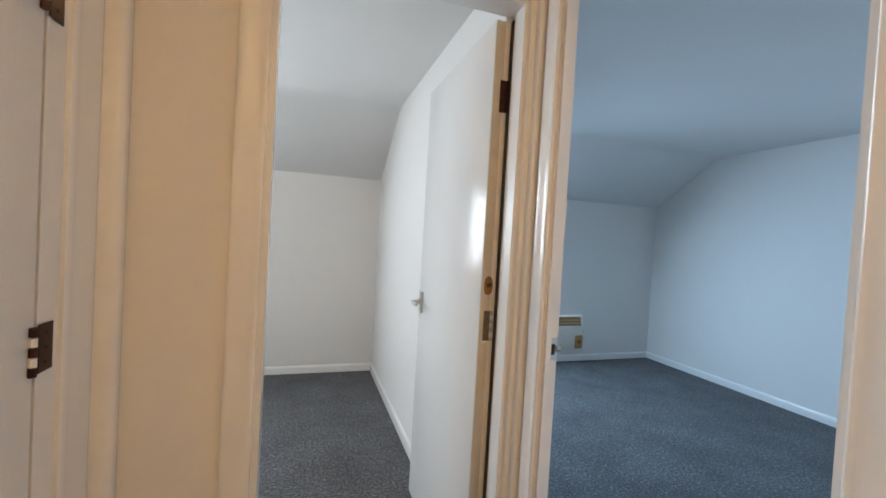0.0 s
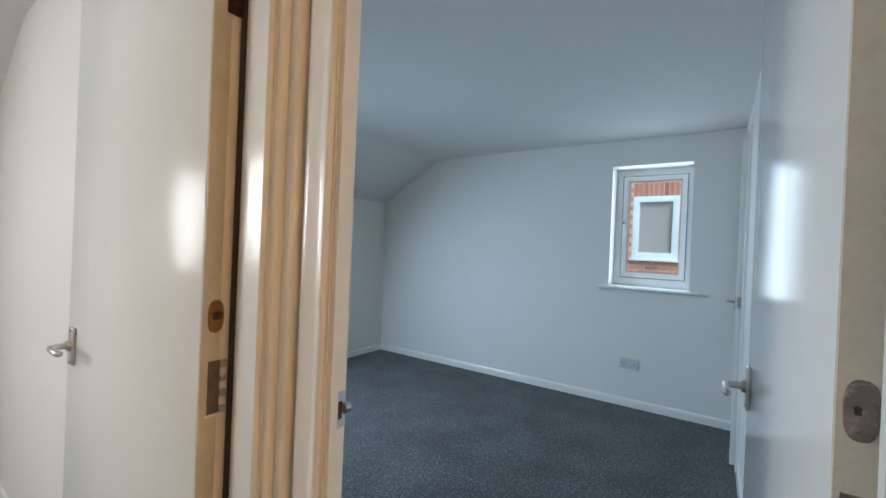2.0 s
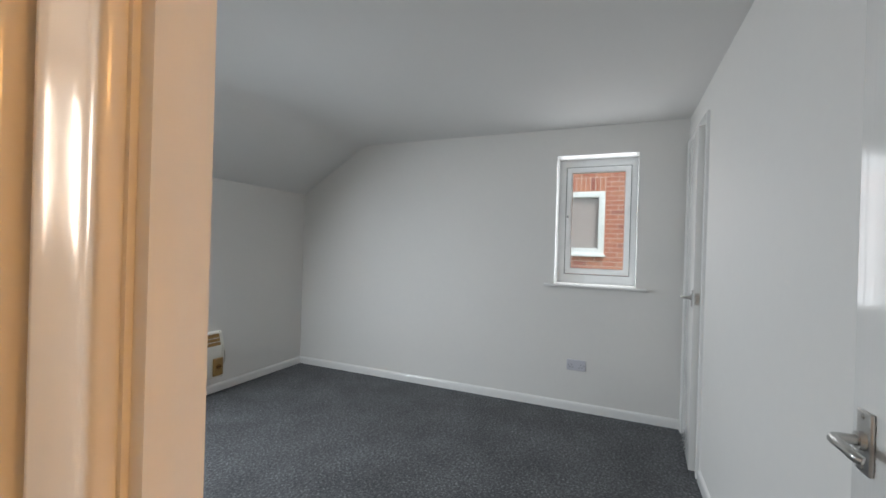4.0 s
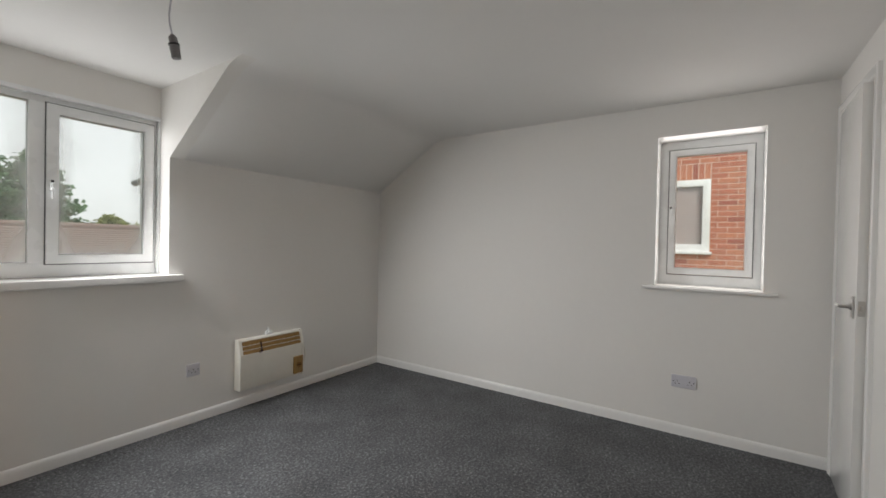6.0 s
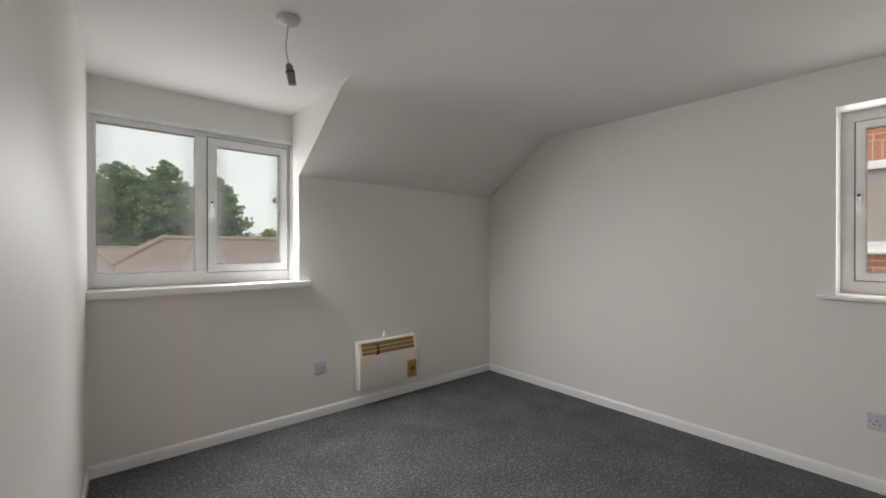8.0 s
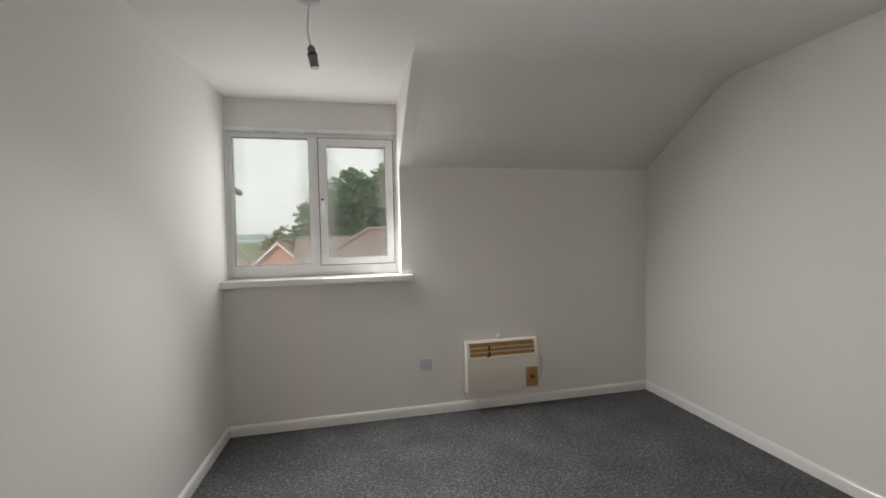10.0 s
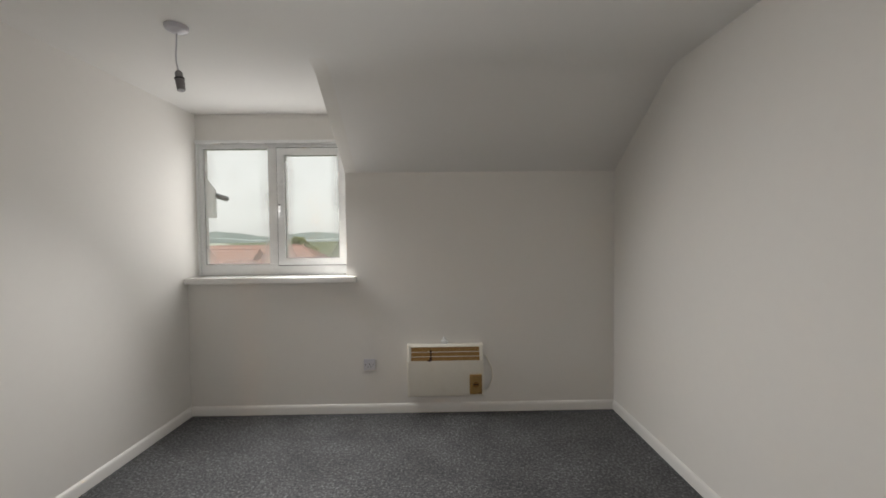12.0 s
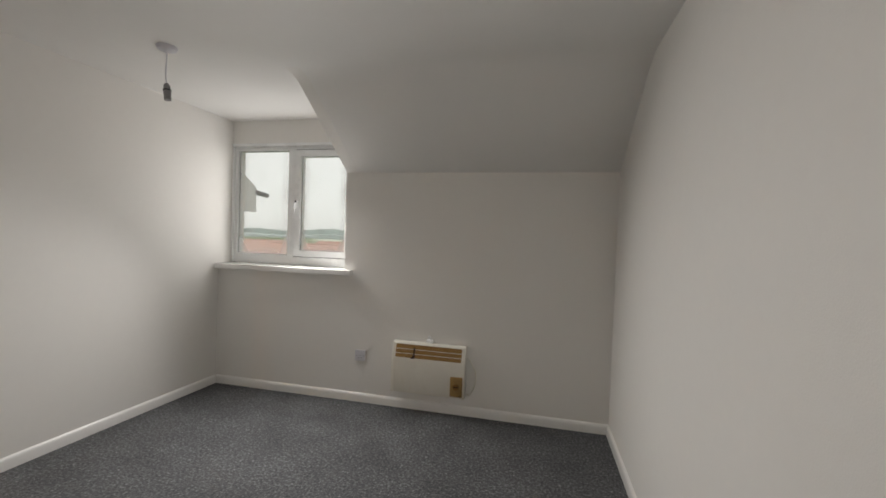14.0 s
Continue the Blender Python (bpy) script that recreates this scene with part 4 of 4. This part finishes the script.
# low brown tiled roofs beyond the dormer
def hip_roof(name, x0, x1, y0, y1, eaves, ridge, label, mat, hip=True, course=0.11, wall=True):
    """A hipped roof in overlapping tile courses over a brick wall; the ridge runs along x."""
    ob = thing(name, pose((x0 + x1) / 2, (y0 + y1) / 2, GROUND), label, "house")
    inv = Matrix.Translation((-(x0 + x1) / 2, -(y0 + y1) / 2, -GROUND))
    bm = bmesh.new()
    half = (y1 - y0) / 2
    n = max(4, round(math.hypot(half, ridge - eaves) / course))
    for i in range(n):
        a, b = i / n, (i + 1) / n + 0.04 / n
        rows = []
        for s, lift in ((a, 0.030), (b, 0.004)):
            s = min(s, 1)
            inset = half * s
            zz = eaves + (ridge - eaves) * s + lift
            hx = inset if hip else 0
            rows.append([(x0 + hx, y0 + inset, zz), (x1 - hx, y0 + inset, zz), (x1 - hx, y1 - inset, zz), (x0 + hx, y1 - inset, zz)])
        lo, hi = [[bm.verts.new(p) for p in r] for r in rows]
        under = [bm.verts.new((p[0], p[1], p[2] - 0.034)) for p in rows[0]]
        for j in range(4):
            k = (j + 1) % 4
            bm.faces.new((lo[j], lo[k], hi[k], hi[j]))
            bm.faces.new((under[j], under[k], lo[k], lo[j]))
    roof = part("roof", bm, mat, ob, "overlapping courses of tiles", False)
    roof.data.transform(inv)
    cap = tube([(x0 + (half if hip else 0), (y0 + y1) / 2, ridge + 0.02), (x1 - (half if hip else 0), (y0 + y1) / 2, ridge + 0.02)], 0.09, 10)
    ridge_ob = part("ridge", cap, mat, ob, "half-round ridge tiles")
    ridge_ob.data.transform(inv)
    if hip:
        for hx, cx in ((x0, x0 + half), (x1, x1 - half)):
            for hy in (y0, y1):
                p = part("hip_tile", tube([(hx, hy, eaves + 0.03), (cx, (y0 + y1) / 2, ridge + 0.03)], 0.08, 8), mat, ob)
                p.data.transform(inv)
    body = part("wall", boxes((x0 + 0.4, x1 - 0.4, y0 + 0.4, y1 - 0.4, GROUND, eaves + 0.05)), BRICK_MATS[0], ob, "red brick wall", False)
    body.data.transform(inv)
    return ob


hip_roof("bungalow", -0.6, 12.0, 12.2, 18.2, -0.25, 1.55, "low bungalow with a brown tiled hipped roof", TILE)
hip_roof("bungalow", -2.4, 8.0, 31.0, 38.0, -0.8, 1.3, "low bungalow with a brown tiled roof behind", TILE, False)
for x, y, w, r in ((-20, 38, 11, 0.25), (-33, 45, 12, 0.35), (-26, 60, 13, 0.2)):
    hip_roof("far_house", x - w / 2, x + w / 2, y, y + 7, r - 1.9, r, "far house with an orange clay tiled roof", ORANGE_TILE, False, 0.6)
hip_roof("far_house", -14.4, -6.2, 36, 43, -1.6, 0.6, "far house with an orange hipped roof", ORANGE_TILE, True, 0.4)


def gable_house(x, y0, y1, half, peak, rise):
    """A house end-on: a brick gable under two tiled slopes with pale verge boards."""
    ob = thing("gable_house", pose(x, y0, GROUND), "far house with a red brick gable and clay tiles", "house")
    z, e = peak - GROUND, peak - rise - GROUND
    part("wall", prism([(-half, 0), (half, 0), (half, e), (0, z), (-half, e)], "y", 0.0, y1 - y0), BRICK_MATS[1], ob, "orange red brick gable wall", False)
    for side in (-1, 1):
        out = side * (half + 0.3)
        drop = e - 0.3 * rise / half
        part("roof_slope", prism([(0, z + 0.03), (out, drop + 0.03), (out, drop + 0.15), (0, z + 0.16)], "y", -0.25, y1 - y0 + 0.25), ORANGE_TILE, ob, "orange clay tiled slope", False)
        part("verge_board", prism([(0, z - 0.16), (out, drop - 0.16), (out, drop + 0.02), (0, z + 0.02)], "y", -0.27, -0.23), UPVC, ob, "pale verge board", False)
    part("ridge", tube([(0, -0.25, z + 0.14), (0, y1 - y0 + 0.25, z + 0.14)], 0.1, 8), ORANGE_TILE, ob)
    return ob


gable_house(-4.4, 38.0, 46.0, 3.1, 1.0, 2.9)


# ---- trees ----
def conifer(name, x, y, height, spread, seed, label, mat=LEAF, blunt=0.55, tiers=34):
    """A tapered trunk, drooping limbs and sprays of small leaf clumps along them."""
    rng = random.Random(seed)
    ob = thing(name, pose(x, y, GROUND), label, "tree")
    part("trunk", tube([(0, 0, 0), (0.05, 0, height * 0.35), (0, 0.05, height * 0.7), (0, 0, height * 0.97)], [0.28, 0.2, 0.11, 0.02], 9), BARK, ob)
    limbs, verts, faces = bmesh.new(), [], []

    def spray(p, way, size):
        for _ in range(4):
            d = Vector((way.x + rng.uniform(-0.7, 0.7), way.y + rng.uniform(-0.7, 0.7), rng.uniform(-0.25, 0.55))).normalized()
            side = d.cross(Vector((rng.uniform(-1, 1), rng.uniform(-1, 1), rng.uniform(-0.6, 1)))).normalized()
            ln, wd = size * rng.uniform(0.7, 1.3), size * rng.uniform(0.18, 0.36)
            k = len(verts)
            verts.extend([tuple(p - side * wd * 0.3), tuple(p + d * ln * 0.45 - side * wd), tuple(p + d * ln), tuple(p + d * ln * 0.5 + side * wd), tuple(p + side * wd * 0.3)])
            faces.append((k, k + 1, k + 2, k + 3, k + 4))

    for i in range(tiers):
        f = (i + rng.random()) / tiers
        z = height * (0.10 + 0.90 * f)
        reach = spread * max(0.05, (1 - f ** (1 / blunt)) if blunt < 1 else (1 - f)) * rng.uniform(0.75, 1.12)
        for j in range(rng.randint(9, 13)):
            a = rng.uniform(0, 2 * math.pi)
            r = reach * rng.uniform(0.6, 1.12)
            tip = Vector((math.cos(a) * r, math.sin(a) * r, z + r * rng.uniform(-0.10, 0.28)))
            base = Vector((0, 0, z - r * 0.10))
            n = max(4, int(r / 0.055))
            if j % 3 == 0:
                limb = tube([base, base.lerp(tip, 0.5), tip], [0.03, 0.02, 0.006], 5, False)
                tmp = bpy.data.meshes.new("tmp")
                limb.to_mesh(tmp)
                limb.free()
                limbs.from_mesh(tmp)
                bpy.data.meshes.remove(tmp)
            way = (tip - base).normalized()
            for q in range(n):
                s = 0.25 + 0.75 * (q + rng.random()) / n
                p = base.lerp(tip, s) + Vector((rng.gauss(0, 0.12), rng.gauss(0, 0.12), rng.gauss(0, 0.10)))
                spray(p, way, rng.uniform(0.15, 0.30))
    part("limbs", limbs, BARK, ob)
    me = bpy.data.meshes.new("crown")
    me.from_pydata(verts, [], faces)
    me.materials.append(mat)
    crown = new("crown", me)
    crown.parent = ob
    return ob


conifer("conifer_tree", 2.0, 41.0, 10.4, 4.9, 3, "large green conifer behind the bungalows", blunt=0.27, tiers=42)
conifer("conifer_tree", 5.0, 40.6, 10.9, 3.8, 4, "green conifer with an uneven crown", blunt=0.33, tiers=42)
conifer("conifer_tree", 8.5, 40.0, 9.9, 3.2, 5, "green conifer with a rounded point", blunt=0.34, tiers=38)
conifer("conifer_tree", -0.7, 43.0, 9.0, 3.8, 9, "dark green conifer beside the larger ones", blunt=0.3)
conifer("round_bush", 12.9, 40.0, 5.6, 3.0, 6, "rounded yellow green bush behind the roof", LEAF2, 0.3, 16)
conifer("round_bush", -6.2, 49.0, 4.75, 2.6, 7, "yellow green bush behind the gabled house", LEAF2, 0.3, 14)
conifer("round_bush", -12.4, 46.0, 4.1, 2.0, 8, "yellow green bush behind the hipped roof", LEAF2, 0.3, 14)

# far fields, hedges and the wooded ridge, haze put into their colours
def ridge(name, dist, a0, a1, low, high, seed, mat, label, step=1.0):
    """A strip of far land on an arc, with an uneven top."""
    bm = bmesh.new()
    prev = None
    a = a0
    while a <= a1:
        p = Vector((-math.sin(radians(a)), math.cos(radians(a)), 0)) * dist
        h = low + (high - low) * (0.5 + 0.9 * noise.noise(Vector((a * 0.16, seed, 0))) + 0.28 * noise.noise(Vector((a * 1.1, seed, 4))))
        q = p * 1.25
        cur = [bm.verts.new((p.x, p.y, GROUND - 2)), bm.verts.new((p.x, p.y, h)), bm.verts.new((q.x, q.y, h + 0.5))]
        if prev:
            bm.faces.new((prev[0], cur[0], cur[1], prev[1]))
            bm.faces.new((prev[1], cur[1], cur[2], prev[2]))
        prev = cur
        a += step
    return structure(name, bm, mat, label, "hills")


ridge("backdrop_fields", 260, -60, 75, -5.0, -2.0, 2, FIELD, "green far fields, paled by haze in their colour")
ridge("backdrop_hedges", 420, -60, 75, -2.0, 1.6, 5, WOODS, "far green hedges and fields with haze in their colour", 0.5)
ridge("backdrop_woods", 900, -60, 75, 6.0, 15.0, 8, WOODS, "wooded ridge on the horizon, coloured blue-green with haze", 0.4)

# the dormer's own white boards and gutter ends
for sx, x in ((1, 0.955), (-1, 2.27)):
    ob = thing("bargeboard", pose(x, 4.50, 1.69), "white board end with a dark gutter stub beside the dormer", "bargeboard", "board ends of the dormer")
    part("board", prism([(-0.16, -0.17), (0.07, -0.17), (0.07, 0.07), (-0.16, 0.21)], "x", -0.012, 0.012), UPVC, ob, "white painted board", False)
    part("gutter_end", tube([(0.0, 0.06, 0.03), (0.02 * sx, 0.10, 0.02), (0.02 * sx, 0.22, 0.012)], 0.024, 12), GUTTER, ob, "dark grey gutter end")
